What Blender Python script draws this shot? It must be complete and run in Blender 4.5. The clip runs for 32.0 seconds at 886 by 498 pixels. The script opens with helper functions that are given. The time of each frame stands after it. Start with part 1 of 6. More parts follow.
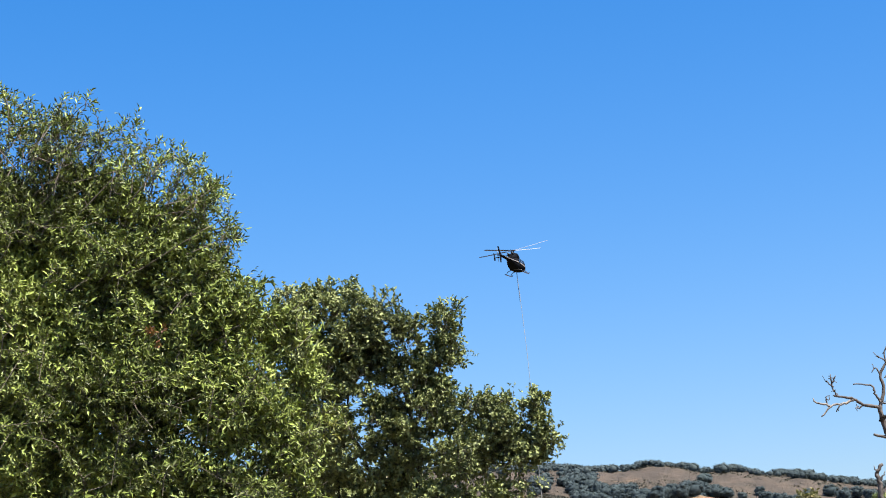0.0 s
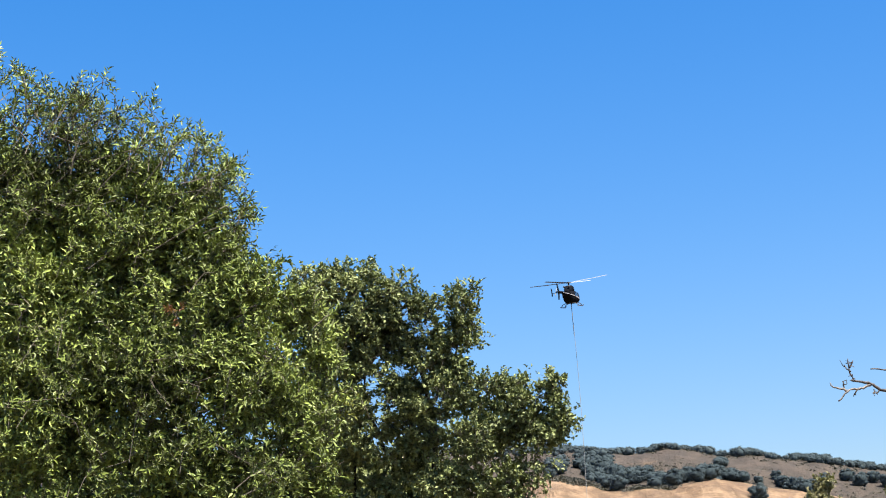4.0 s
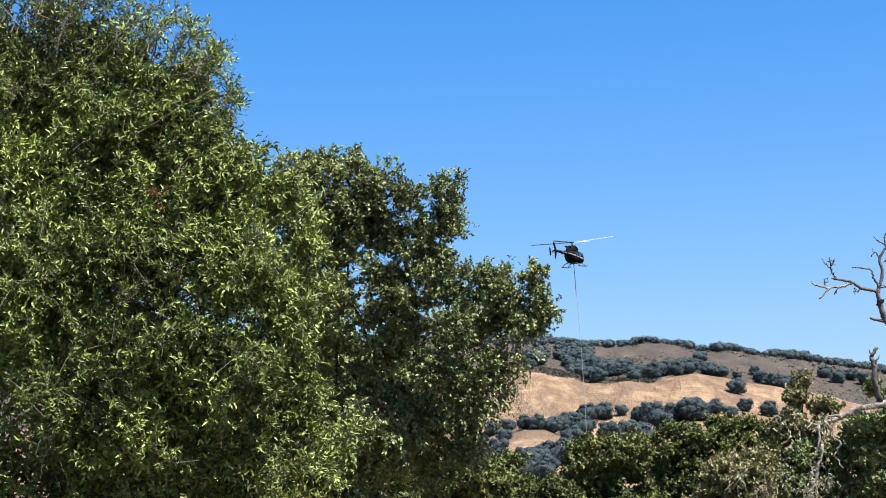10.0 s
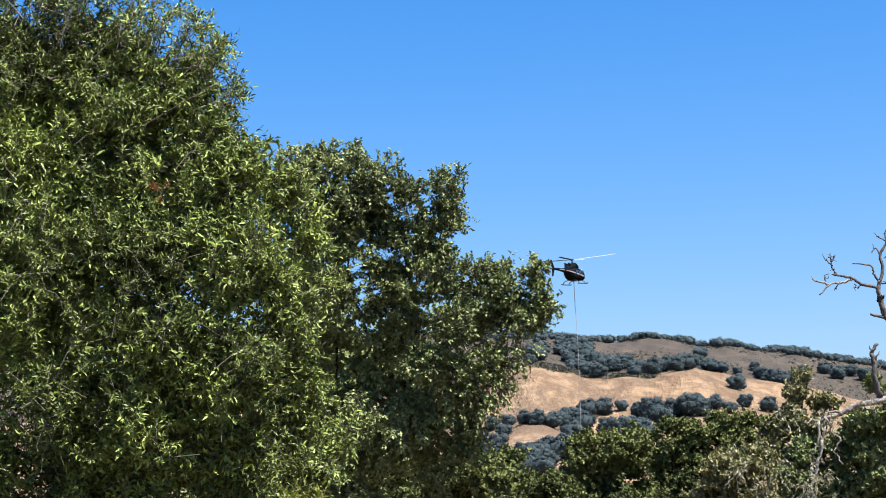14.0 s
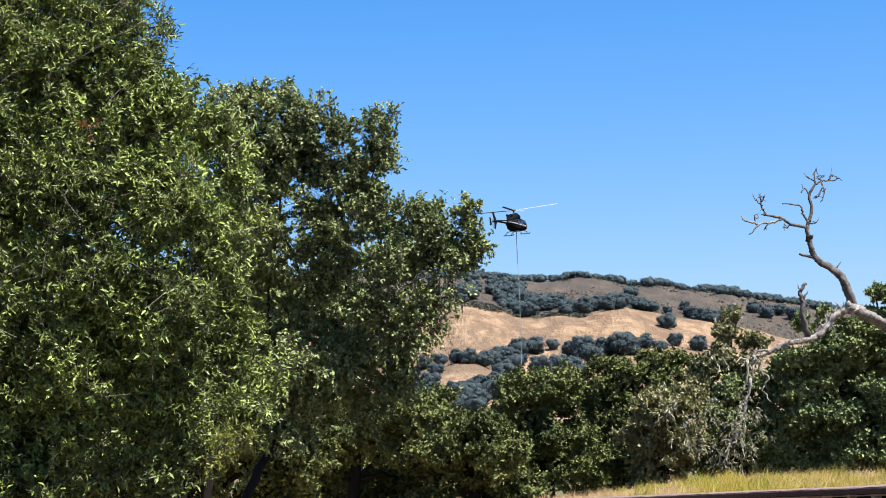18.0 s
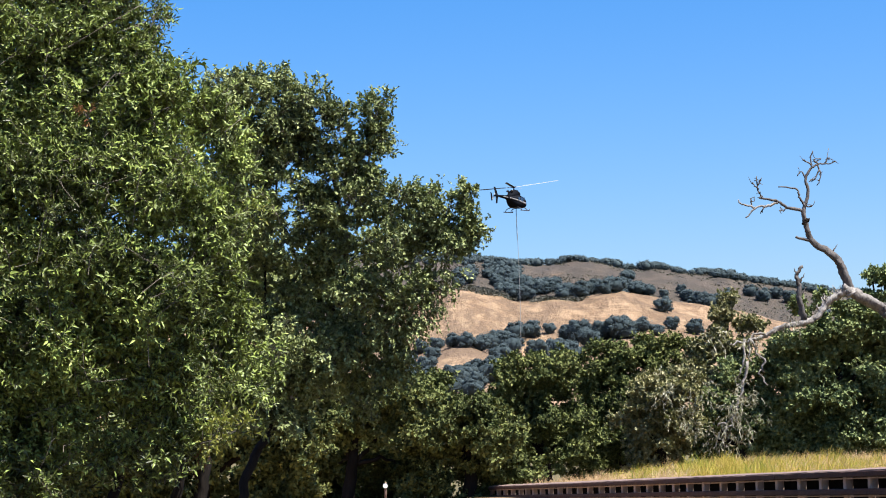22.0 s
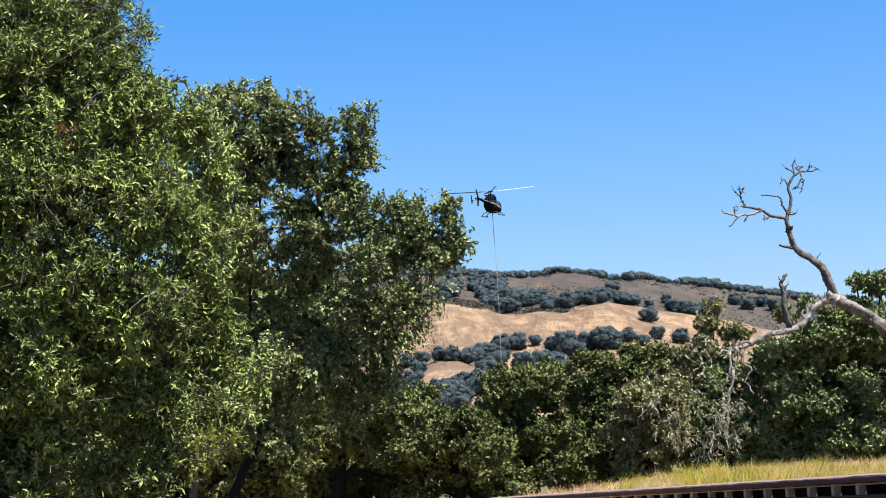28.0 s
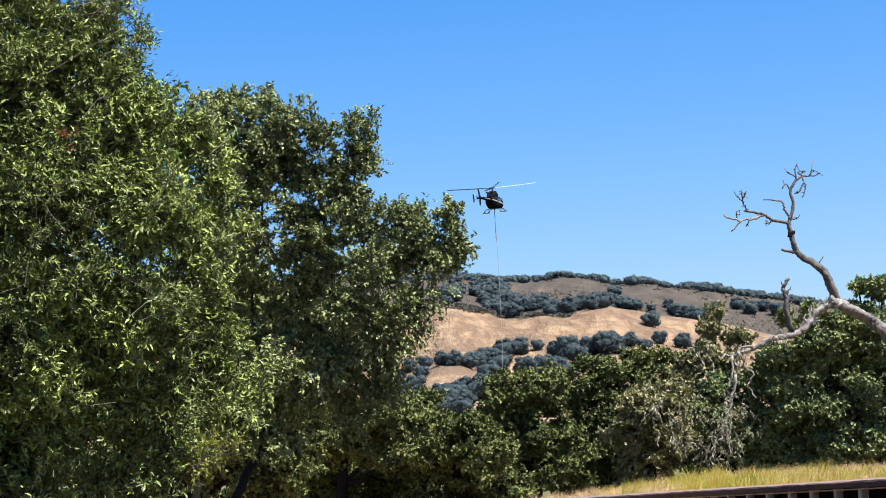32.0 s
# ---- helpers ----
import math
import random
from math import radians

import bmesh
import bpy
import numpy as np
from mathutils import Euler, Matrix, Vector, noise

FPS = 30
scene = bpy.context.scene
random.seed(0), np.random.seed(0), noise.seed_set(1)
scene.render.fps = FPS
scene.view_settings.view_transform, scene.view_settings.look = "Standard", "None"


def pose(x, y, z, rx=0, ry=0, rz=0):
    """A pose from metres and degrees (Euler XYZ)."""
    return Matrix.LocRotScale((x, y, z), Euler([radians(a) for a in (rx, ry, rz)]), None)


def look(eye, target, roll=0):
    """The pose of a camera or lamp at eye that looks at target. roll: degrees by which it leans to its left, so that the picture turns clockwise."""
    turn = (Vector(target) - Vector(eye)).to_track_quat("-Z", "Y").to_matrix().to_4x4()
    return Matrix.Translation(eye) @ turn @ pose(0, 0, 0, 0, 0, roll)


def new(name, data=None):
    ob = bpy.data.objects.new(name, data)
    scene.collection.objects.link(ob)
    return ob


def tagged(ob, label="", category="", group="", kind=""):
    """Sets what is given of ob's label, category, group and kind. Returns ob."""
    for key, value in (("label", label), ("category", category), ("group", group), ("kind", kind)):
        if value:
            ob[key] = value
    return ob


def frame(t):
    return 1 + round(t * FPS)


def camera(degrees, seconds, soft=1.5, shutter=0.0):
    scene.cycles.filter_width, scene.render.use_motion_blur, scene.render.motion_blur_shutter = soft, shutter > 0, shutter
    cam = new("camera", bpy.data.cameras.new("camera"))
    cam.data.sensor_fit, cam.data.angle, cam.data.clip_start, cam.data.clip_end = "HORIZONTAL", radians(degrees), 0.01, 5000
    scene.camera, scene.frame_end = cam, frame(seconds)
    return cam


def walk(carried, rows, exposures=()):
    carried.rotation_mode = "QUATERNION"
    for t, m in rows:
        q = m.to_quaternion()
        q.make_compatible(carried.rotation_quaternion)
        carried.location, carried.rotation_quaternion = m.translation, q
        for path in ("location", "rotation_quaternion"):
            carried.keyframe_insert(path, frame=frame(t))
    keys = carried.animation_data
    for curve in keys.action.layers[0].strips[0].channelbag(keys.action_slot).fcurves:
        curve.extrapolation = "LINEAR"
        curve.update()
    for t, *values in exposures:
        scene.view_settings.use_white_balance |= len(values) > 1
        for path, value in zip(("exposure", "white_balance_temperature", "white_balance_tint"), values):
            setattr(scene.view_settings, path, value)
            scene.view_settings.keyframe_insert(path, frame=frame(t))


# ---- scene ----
cam = camera(27.0, 32.0, soft=1.0)
EYE = (0.0, 0.0, 1.6)
ROWS = [
    (0.0, 104.195, 2.723, 2.660),
    (0.5, 104.101, 2.672, 2.656),
    (1.0, 104.011, 2.736, 2.695),
    (1.5, 103.946, 2.658, 2.727),
    (2.0, 103.867, 2.522, 2.788),
    (2.5, 103.787, 2.453, 2.859),
    (4.5, 103.426, 2.059, 3.102),
    (5.0, 102.428, 2.049, 3.030),
    (5.5, 101.562, 2.041, 2.698),
    (6.0, 101.244, 1.916, 2.639),
    (6.5, 100.805, 1.544, 2.567),
    (7.0, 100.488, 1.335, 2.516),
    (7.5, 100.376, 1.198, 2.474),
    (8.0, 100.368, 1.173, 2.468),
    (8.5, 100.364, 1.049, 2.434),
    (9.0, 100.323, 1.063, 2.407),
    (9.5, 100.252, 0.971, 2.376),
    (10.0, 100.170, 0.937, 2.354),
    (10.5, 100.119, 0.886, 2.360),
    (11.0, 100.176, 0.834, 2.362),
    (11.5, 100.174, 0.843, 2.346),
    (12.0, 100.121, 0.822, 2.349),
    (12.5, 100.062, 0.821, 2.355),
    (13.0, 100.044, 0.822, 2.367),
    (13.5, 100.045, 0.807, 2.369),
    (14.0, 100.013, 0.789, 2.340),
    (14.5, 99.873, 0.817, 1.898),
    (15.0, 99.426, 0.878, 1.491),
    (15.5, 99.023, 1.073, 0.541),
    (17.5, 98.188, 0.996, 0.275),
    (18.0, 98.098, 1.030, 0.246),
    (18.5, 98.027, 1.102, 0.149),
    (19.0, 97.892, 1.083, 0.125),
    (19.5, 97.788, 1.059, 0.120),
    (20.0, 97.682, 1.008, 0.118),
    (20.5, 97.652, 1.039, 0.144),
    (21.0, 97.655, 1.074, 0.144),
    (21.5, 97.655, 1.186, 0.158),
    (22.0, 97.602, 1.189, 0.159),
    (22.5, 97.631, 1.208, 0.165),
    (23.0, 97.672, 1.268, 0.195),
    (23.5, 97.687, 1.364, 0.212),
    (24.0, 97.722, 1.465, 0.230),
    (24.5, 97.762, 1.564, 0.190),
    (25.0, 97.844, 1.698, 0.042),
    (25.5, 97.940, 1.898, -0.227),
    (27.5, 98.029, 2.191, -0.176),
    (28.0, 98.012, 2.172, -0.193),
    (28.5, 97.971, 2.221, -0.170),
    (29.0, 97.869, 2.245, -0.171),
    (29.5, 97.806, 2.173, -0.172),
    (30.0, 97.807, 2.140, -0.142),
    (30.5, 97.818, 2.124, -0.131),
    (31.0, 97.897, 2.147, -0.123),
    (31.5, 98.035, 2.163, -0.122),
    (32.0, 98.159, 2.186, -0.124),
]
walk(cam, [(t, pose(*EYE, rx, ry, rz)) for t, rx, ry, rz in ROWS], [(0.0, 1.68, 6500, 10), (4.5, 1.68, 6450, 10), (8.0, 1.63, 6250, 10), (20.0, 1.63, 6150, 10), (32.0, 1.63, 6150, 10)])

# ---- daylight ----
SUN_UP, SUN_TURN = radians(62), radians(130)      # height, and the turn from +y towards +x
world = bpy.data.worlds.new("sky")
scene.world = world
world.use_nodes = True
sky = world.node_tree.nodes.new("ShaderNodeTexSky")
sky.sky_type, sky.sun_disc = "NISHITA", False
sky.sun_elevation, sky.sun_rotation = SUN_UP, SUN_TURN
sky.altitude, sky.air_density, sky.dust_density, sky.ozone_density = 0, 1.3, 1.5, 3.0
world.node_tree.nodes["Background"].inputs[1].default_value = 0.063
deep = world.node_tree.nodes.new("ShaderNodeHueSaturation")
deep.inputs["Saturation"].default_value = 1.5
world.node_tree.links.new(sky.outputs[0], deep.inputs["Color"])
cool = world.node_tree.nodes.new("ShaderNodeMix")
cool.data_type, cool.blend_type = "RGBA", "MULTIPLY"
cool.inputs[0].default_value, cool.inputs[7].default_value = 1.0, (0.86, 0.84, 1.0, 1)
world.node_tree.links.new(deep.outputs[0], cool.inputs[6])
world.node_tree.links.new(cool.outputs[2], world.node_tree.nodes["Background"].inputs[0])
sun = new("sun", bpy.data.lights.new("sun", "SUN"))
sun.data.energy, sun.data.angle, sun.data.color = 5.0, radians(0.53), (1.0, 0.95, 0.86)
sun_from = Vector((math.cos(SUN_UP) * math.sin(SUN_TURN), math.cos(SUN_UP) * math.cos(SUN_TURN), math.sin(SUN_UP)))
sun.matrix_world = look(sun_from * 60, (0, 0, 0))


# ---- materials ----
def link(tree, a, b):
    tree.links.new(a, b)


def stops(tree, fac, colours):
    """A colour ramp: colours are (place, (r, g, b))."""
    ramp = tree.nodes.new("ShaderNodeValToRGB")
    el = ramp.color_ramp.elements
    while len(el) < len(colours):
        el.new(0.5)
    for e, (p, c) in zip(el, colours):
        e.position, e.color = p, (*c, 1)
    link(tree, fac, ramp.inputs[0])
    return ramp.outputs[0]


def noise_node(tree, scale, detail=4.0, rough=0.55, vector=None):
    n = tree.nodes.new("ShaderNodeTexNoise")
    n.inputs["Scale"].default_value, n.inputs["Detail"].default_value, n.inputs["Roughness"].default_value = scale, detail, rough
    if vector is not None:
        link(tree, vector, n.inputs["Vector"])
    return n.outputs[0]


def mix(tree, fac, a, b, kind="MIX"):
    m = tree.nodes.new("ShaderNodeMix")
    m.data_type, m.blend_type = "RGBA", kind
    for value, socket in ((fac, m.inputs[0]), (a, m.inputs[6]), (b, m.inputs[7])):
        if hasattr(value, "links"):
            link(tree, value, socket)
        else:
            socket.default_value = value if isinstance(value, float) else (*value, 1)
    return m.outputs[2]


def blank(name):
    m = bpy.data.materials.new(name)
    m.use_nodes = True
    return m, m.node_tree, m.node_tree.nodes["Principled BSDF"]


def surface(name, dark, light, scale=6.0, rough=0.8, bump=0.3, metal=0.0, fine=None, spec=0.3, stretch=None):
    """A solid surface with stains at two scales and a fine relief."""
    m, tree, b = blank(name)
    where = tree.nodes.new("ShaderNodeTexCoord").outputs["Object"]
    if stretch:
        mp = tree.nodes.new("ShaderNodeMapping")
        mp.inputs["Scale"].default_value = stretch
        link(tree, where, mp.inputs[0])
        where = mp.outputs[0]
    big, small = noise_node(tree, scale, 5, 0.6, where), noise_node(tree, fine or scale * 9, 4, 0.6, where)
    colour = mix(tree, 0.45, stops(tree, big, [(0.32, dark), (0.68, light)]), stops(tree, small, [(0.3, dark), (0.7, light)]))
    link(tree, colour, b.inputs["Base Color"])
    link(tree, stops(tree, small, [(0.2, (rough - 0.1,) * 3), (0.8, (min(1, rough + 0.1),) * 3)]), b.inputs["Roughness"])
    b.inputs["Metallic"].default_value, b.inputs["Specular IOR Level"].default_value = metal, spec
    if bump:
        bp = tree.nodes.new("ShaderNodeBump")
        bp.inputs["Strength"].default_value, bp.inputs["Distance"].default_value = bump, 0.02
        link(tree, small, bp.inputs["Height"])
        link(tree, bp.outputs[0], b.inputs["Normal"])
    return m


def foliage(name, colours, patch=0.5, through_light=0.3, rough=0.45, spec=0.4, glow=(0.14, 0.22, 0.025), single=0.62):
    """Leaves: each leaf takes its own tone, and patches of the crown lean darker or paler."""
    m, tree, b = blank(name)
    island = tree.nodes.new("ShaderNodeNewGeometry").outputs["Random Per Island"]
    where = tree.nodes.new("ShaderNodeTexCoord").outputs["Object"]
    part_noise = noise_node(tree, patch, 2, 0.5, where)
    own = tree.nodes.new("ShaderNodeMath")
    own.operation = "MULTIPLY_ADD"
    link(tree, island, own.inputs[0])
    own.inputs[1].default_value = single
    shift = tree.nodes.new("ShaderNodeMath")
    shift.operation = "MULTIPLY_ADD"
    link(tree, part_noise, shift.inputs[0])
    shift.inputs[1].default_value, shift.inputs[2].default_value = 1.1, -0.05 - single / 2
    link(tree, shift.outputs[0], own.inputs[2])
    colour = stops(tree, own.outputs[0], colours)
    link(tree, colour, b.inputs["Base Color"])
    b.inputs["Roughness"].default_value, b.inputs["Specular IOR Level"].default_value = rough, spec
    shine = tree.nodes.new("ShaderNodeBsdfTranslucent")
    link(tree, mix(tree, 0.35, colour, glow), shine.inputs[0])
    both = tree.nodes.new("ShaderNodeMixShader")
    both.inputs[0].default_value = through_light
    link(tree, b.outputs[0], both.inputs[1])
    link(tree, shine.outputs[0], both.inputs[2])
    link(tree, both.outputs[0], tree.nodes["Material Output"].inputs[0])
    return m


# Willow and broad leaf: stops spread wide to paint in shadowed gaps and lit leaves.
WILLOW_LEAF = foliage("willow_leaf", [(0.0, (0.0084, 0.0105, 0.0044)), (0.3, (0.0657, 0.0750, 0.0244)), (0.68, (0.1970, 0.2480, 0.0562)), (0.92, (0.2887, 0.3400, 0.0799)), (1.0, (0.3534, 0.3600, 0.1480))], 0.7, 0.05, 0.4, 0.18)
COTTON_LEAF = foliage("broad_leaf", [(0.0, (0.0196, 0.0240, 0.0109)), (0.35, (0.1127, 0.1326, 0.0504)), (0.75, (0.2401, 0.2703, 0.0991)), (1.0, (0.2940, 0.3111, 0.1386))], 0.6, 0.07, 0.45, 0.12, single=0.66)
RED_LEAF = foliage("dying_leaf", [(0.0, (0.0562, 0.0211, 0.0094)), (0.5, (0.1685, 0.0608, 0.0234)), (1.0, (0.2340, 0.1310, 0.0515))], 2.0, 0.25)
YELLOW_LEAF = foliage("yellowing_leaf", [(0.0, (0.0530, 0.0647, 0.0094)), (0.5, (0.1583, 0.1638, 0.0234)), (1.0, (0.2574, 0.2278, 0.0530))], 2.0, 0.3)
OAK_LEAF = foliage("oak_leaf", [(0.0, (0.0166, 0.0241, 0.0117)), (0.4, (0.1044, 0.1346, 0.0563)), (0.85, (0.2373, 0.2636, 0.1055)), (1.0, (0.2967, 0.3029, 0.1407))], 0.6, 0.05, 0.8, 0.05, single=0.5)
# Darker copy of the oak leaf; on the thickets it carries their deep shade.
DARK_OAK_LEAF = foliage("dark_oak_leaf", [(0.0, (0.0084, 0.0115, 0.0054)), (0.35, (0.0591, 0.0729, 0.0259)), (0.75, (0.1627, 0.1749, 0.0582)), (1.0, (0.2218, 0.2199, 0.0850))], 0.5, 0.05, 0.8, 0.05, single=0.5)
LICHEN = foliage("lichen", [(0.0, (0.0995, 0.0950, 0.0585)), (0.5, (0.2443, 0.2262, 0.1545)), (1.0, (0.4161, 0.3890, 0.2995))], 0.8, 0.1, 0.8, 0.1)
LICHEN_OAK = foliage("lichened_oak_leaf", [(0.0, (0.0443, 0.0482, 0.0178)), (0.45, (0.1510, 0.1437, 0.0576)), (0.85, (0.2687, 0.2410, 0.1069)), (1.0, (0.4248, 0.3644, 0.1968))], 0.6, 0.15, 0.6)
# Far crowns: distance haze is mixed into these bluish, low-contrast leaf colours.
HILL_LEAF = foliage("haze_tinted_oak_leaf", [(0.0, (0.0734, 0.0979, 0.1045)), (0.5, (0.0882, 0.1145, 0.1204)), (1.0, (0.1028, 0.1309, 0.1337))], 0.06, 0.55, 1.0, 0.0, (0.0755, 0.1003, 0.1070))
SCRUB = foliage("scrub_leaf", [(0.0, (0.0480, 0.0500, 0.0420)), (0.5, (0.0800, 0.0760, 0.0620)), (1.0, (0.1200, 0.1050, 0.0800))], 0.02, 0.05, 0.8, 0.1)
# The dark green end paints in the missing shade between thin blades.
GRASS = foliage("tall_grass", [(0.0, (0.0644, 0.0968, 0.0108)), (0.25, (0.1932, 0.2244, 0.0252)), (0.50, (0.3956, 0.3256, 0.0432)), (0.82, (0.5428, 0.3432, 0.0900))], 0.9, 0.35, 0.6, 0.2)
STRAW = foliage("dry_straw", [(0.0, (0.2700, 0.1600, 0.0720)), (0.5, (0.5000, 0.3250, 0.1600)), (1.0, (0.6300, 0.4600, 0.2800))], 0.6, 0.25, 0.7, 0.2)
BARK = surface("bark", (0.0062, 0.0055, 0.0047), (0.0218, 0.0172, 0.0140), 3.0, 0.95, 0.8, spec=0.05, stretch=(1, 1, 0.25))
TWIG = surface("twig_bark", (0.0253, 0.0211, 0.0154), (0.0674, 0.0562, 0.0421), 5.0, 0.85, 0.3)
PALE_TWIG = surface("pale_twig_bark", (0.045, 0.036, 0.026), (0.150, 0.125, 0.095), 5.0, 0.8, 0.2)
STREAKED_WOOD = surface("streaked_dead_trunk", (0.004, 0.003, 0.003), (0.250, 0.220, 0.195), 5.0, 0.85, 1.0, fine=22.0, stretch=(1, 1, 0.5))
DEAD_WOOD = surface("bleached_dead_wood", (0.022, 0.018, 0.015), (0.360, 0.325, 0.290), 3.0, 0.85, 0.9, fine=15.0, stretch=(1, 1, 0.6))
CHAR_WOOD = surface("grey_weathered_limb", (0.006, 0.005, 0.005), (0.135, 0.118, 0.108), 4.5, 0.85, 0.9, fine=16.0, stretch=(1, 1, 0.5))
TIMBER = surface("old_bridge_timber", (0.0215, 0.0096, 0.0067), (0.0782, 0.0352, 0.0248), 2.0, 0.85, 0.5, stretch=(1, 1, 1))
# Near-black on purpose: shade between the rails is painted into this board.
DARK_BOARD = surface("gap_shade_black", (0.004, 0.003, 0.003), (0.012, 0.008, 0.007), 2.0, 0.9, 0.4, spec=0.05)
TIMBER_TOP = surface("worn_timber_top", (0.0987, 0.0639, 0.0487), (0.1971, 0.1344, 0.1059), 2.5, 0.85, 0.5)
BLOCK_WOOD = surface("scupper_block_wood", (0.2546, 0.1800, 0.1441), (0.5092, 0.3800, 0.3058), 5.0, 0.85, 0.4)
WHITE_PAINT = surface("white_enamel", (0.648, 0.648, 0.630), (0.765, 0.765, 0.756), 8.0, 0.4, 0.05)
HULL = surface("black_airframe_paint", (0.0060, 0.0066, 0.0085), (0.0105, 0.0115, 0.0145), 2.0, 0.7, 0.0, spec=0.0)
HULL_STRIPE = surface("grey_airframe_stripe", (0.150, 0.140, 0.135), (0.230, 0.215, 0.210), 3.0, 0.4, 0.0)
METAL_DARK = surface("dark_steel", (0.03, 0.03, 0.032), (0.07, 0.07, 0.072), 5.0, 0.4, 0.05, 0.6)
BLADE = surface("rotor_blade_paint", (0.22, 0.22, 0.22), (0.32, 0.32, 0.315), 1.0, 0.3, 0.0, spec=0.5)
BLADE_UNDER = surface("dark_blade_underside", (0.015, 0.015, 0.016), (0.03, 0.03, 0.032), 1.0, 0.5, 0.0)
ROPE = surface("pale_synthetic_rope", (0.20, 0.20, 0.195), (0.28, 0.28, 0.27), 4.0, 0.8, 0.2)
GLASS, gtree, gb = blank("tinted_canopy_glass")
gb.inputs["Base Color"].default_value, gb.inputs["Roughness"].default_value = (0.02, 0.025, 0.03, 1), 0.05
gb.inputs["Specular IOR Level"].default_value = 0.6


def ground_material():
    """Dry grass bank on darkened near ground, golden hillsides, and brown scrub on the high ridge beyond."""
    m, tree, b = blank("dry_hillside")
    where = tree.nodes.new("ShaderNodeNewGeometry").outputs["Position"]
    flat = tree.nodes.new("ShaderNodeVectorMath")
    flat.operation = "MULTIPLY"
    link(tree, where, flat.inputs[0])
    flat.inputs[1].default_value = (1, 1, 0)
    far = tree.nodes.new("ShaderNodeVectorMath")
    far.operation = "LENGTH"
    link(tree, flat.outputs[0], far.inputs[0])
    slant = tree.nodes.new("ShaderNodeVectorMath")
    slant.operation = "MULTIPLY"
    link(tree, where, slant.inputs[0])
    slant.inputs[1].default_value = (1, 0.3, 0.6)
    along = slant.outputs[0]
    wide, mid, fine = noise_node(tree, 0.012, 4, 0.55, where), noise_node(tree, 0.11, 6, 0.7, along), noise_node(tree, 0.5, 5, 0.7, where)
    gold = mix(tree, 0.5, stops(tree, mid, [(0.42, (0.0864, 0.0541, 0.0322)), (0.50, (0.1852, 0.1197, 0.0688)), (0.58, (0.2964, 0.2014, 0.1204))]), stops(tree, fine, [(0.36, (0.1283, 0.0808, 0.0490)), (0.64, (0.2660, 0.1786, 0.1066))]))
    gold = mix(tree, stops(tree, noise_node(tree, 0.035, 7, 0.75, along), [(0.46, (0, 0, 0)), (0.56, (0.85, 0.85, 0.85))]), gold, (0.1178, 0.0798, 0.0516))
    paths = noise_node(tree, 0.2, 4, 0.6, along)
    gold = mix(tree, stops(tree, paths, [(0.55, (0, 0, 0)), (0.68, (0.5, 0.5, 0.5))]), gold, (0.3182, 0.2232, 0.1342))
    level = tree.nodes.new("ShaderNodeVectorMath")
    level.operation = "MULTIPLY"
    link(tree, where, level.inputs[0])
    level.inputs[1].default_value = (0.035, 0.03, 0.42)
    steps = noise_node(tree, 1.0, 3, 0.6, level.outputs[0])
    gold = mix(tree, stops(tree, steps, [(0.52, (0, 0, 0)), (0.57, (0.55, 0.55, 0.55)), (0.62, (0, 0, 0))]), gold, (0.1092, 0.0741, 0.0482))
    # Ground among the oaks is darkened: tree shade is put into its colour.
    near_by = tree.nodes.new("ShaderNodeMapRange")
    link(tree, far.outputs["Value"], near_by.inputs[0])
    near_by.inputs[1].default_value, near_by.inputs[2].default_value = 320.0, 220.0
    gold = mix(tree, near_by.outputs[0], gold, stops(tree, noise_node(tree, 2.5, 6, 0.7, where), [(0.35, (0.0380, 0.0330, 0.0160)), (0.65, (0.1250, 0.1000, 0.0480))]))
    bank = tree.nodes.new("ShaderNodeMapRange")
    link(tree, far.outputs["Value"], bank.inputs[0])
    bank.inputs[1].default_value, bank.inputs[2].default_value = 63.0, 58.0
    gold = mix(tree, bank.outputs[0], gold, stops(tree, noise_node(tree, 2.5, 6, 0.7, where), [(0.35, (0.1300, 0.0850, 0.0420)), (0.65, (0.3300, 0.2250, 0.1200))]))
    # Unseen ground close to the camera, darkened to cut light bouncing into the leaves.
    bounce_cut = tree.nodes.new("ShaderNodeMapRange")
    link(tree, far.outputs["Value"], bounce_cut.inputs[0])
    bounce_cut.inputs[1].default_value, bounce_cut.inputs[2].default_value = 38.0, 32.0
    gold = mix(tree, bounce_cut.outputs[0], gold, stops(tree, noise_node(tree, 5.0, 6, 0.7, where), [(0.35, (0.036, 0.028, 0.018)), (0.65, (0.125, 0.098, 0.064))]))
    scrub = mix(tree, 0.5, stops(tree, mid, [(0.36, (0.0400, 0.0370, 0.0330)), (0.5, (0.0620, 0.0520, 0.0400)), (0.66, (0.1120, 0.0860, 0.0640))]), stops(tree, fine, [(0.38, (0.0360, 0.0320, 0.0270)), (0.62, (0.0800, 0.0610, 0.0500))]))
    bare = stops(tree, wide, [(0.66, (0, 0, 0)), (0.70, (1, 1, 1))])
    scrub = mix(tree, bare, scrub, mix(tree, 0.5, gold, scrub))
    border = tree.nodes.new("ShaderNodeMath")
    border.operation = "MULTIPLY_ADD"
    link(tree, wide, border.inputs[0])
    border.inputs[1].default_value = 60.0
    link(tree, far.outputs["Value"], border.inputs[2])
    high = tree.nodes.new("ShaderNodeMapRange")
    link(tree, border.outputs[0], high.inputs[0])
    high.inputs[1].default_value, high.inputs[2].default_value = 838.0, 856.0
    link(tree, mix(tree, high.outputs[0], gold, scrub), b.inputs["Base Color"])
    b.inputs["Roughness"].default_value, b.inputs["Specular IOR Level"].default_value = 0.95, 0.1
    bp = tree.nodes.new("ShaderNodeBump")
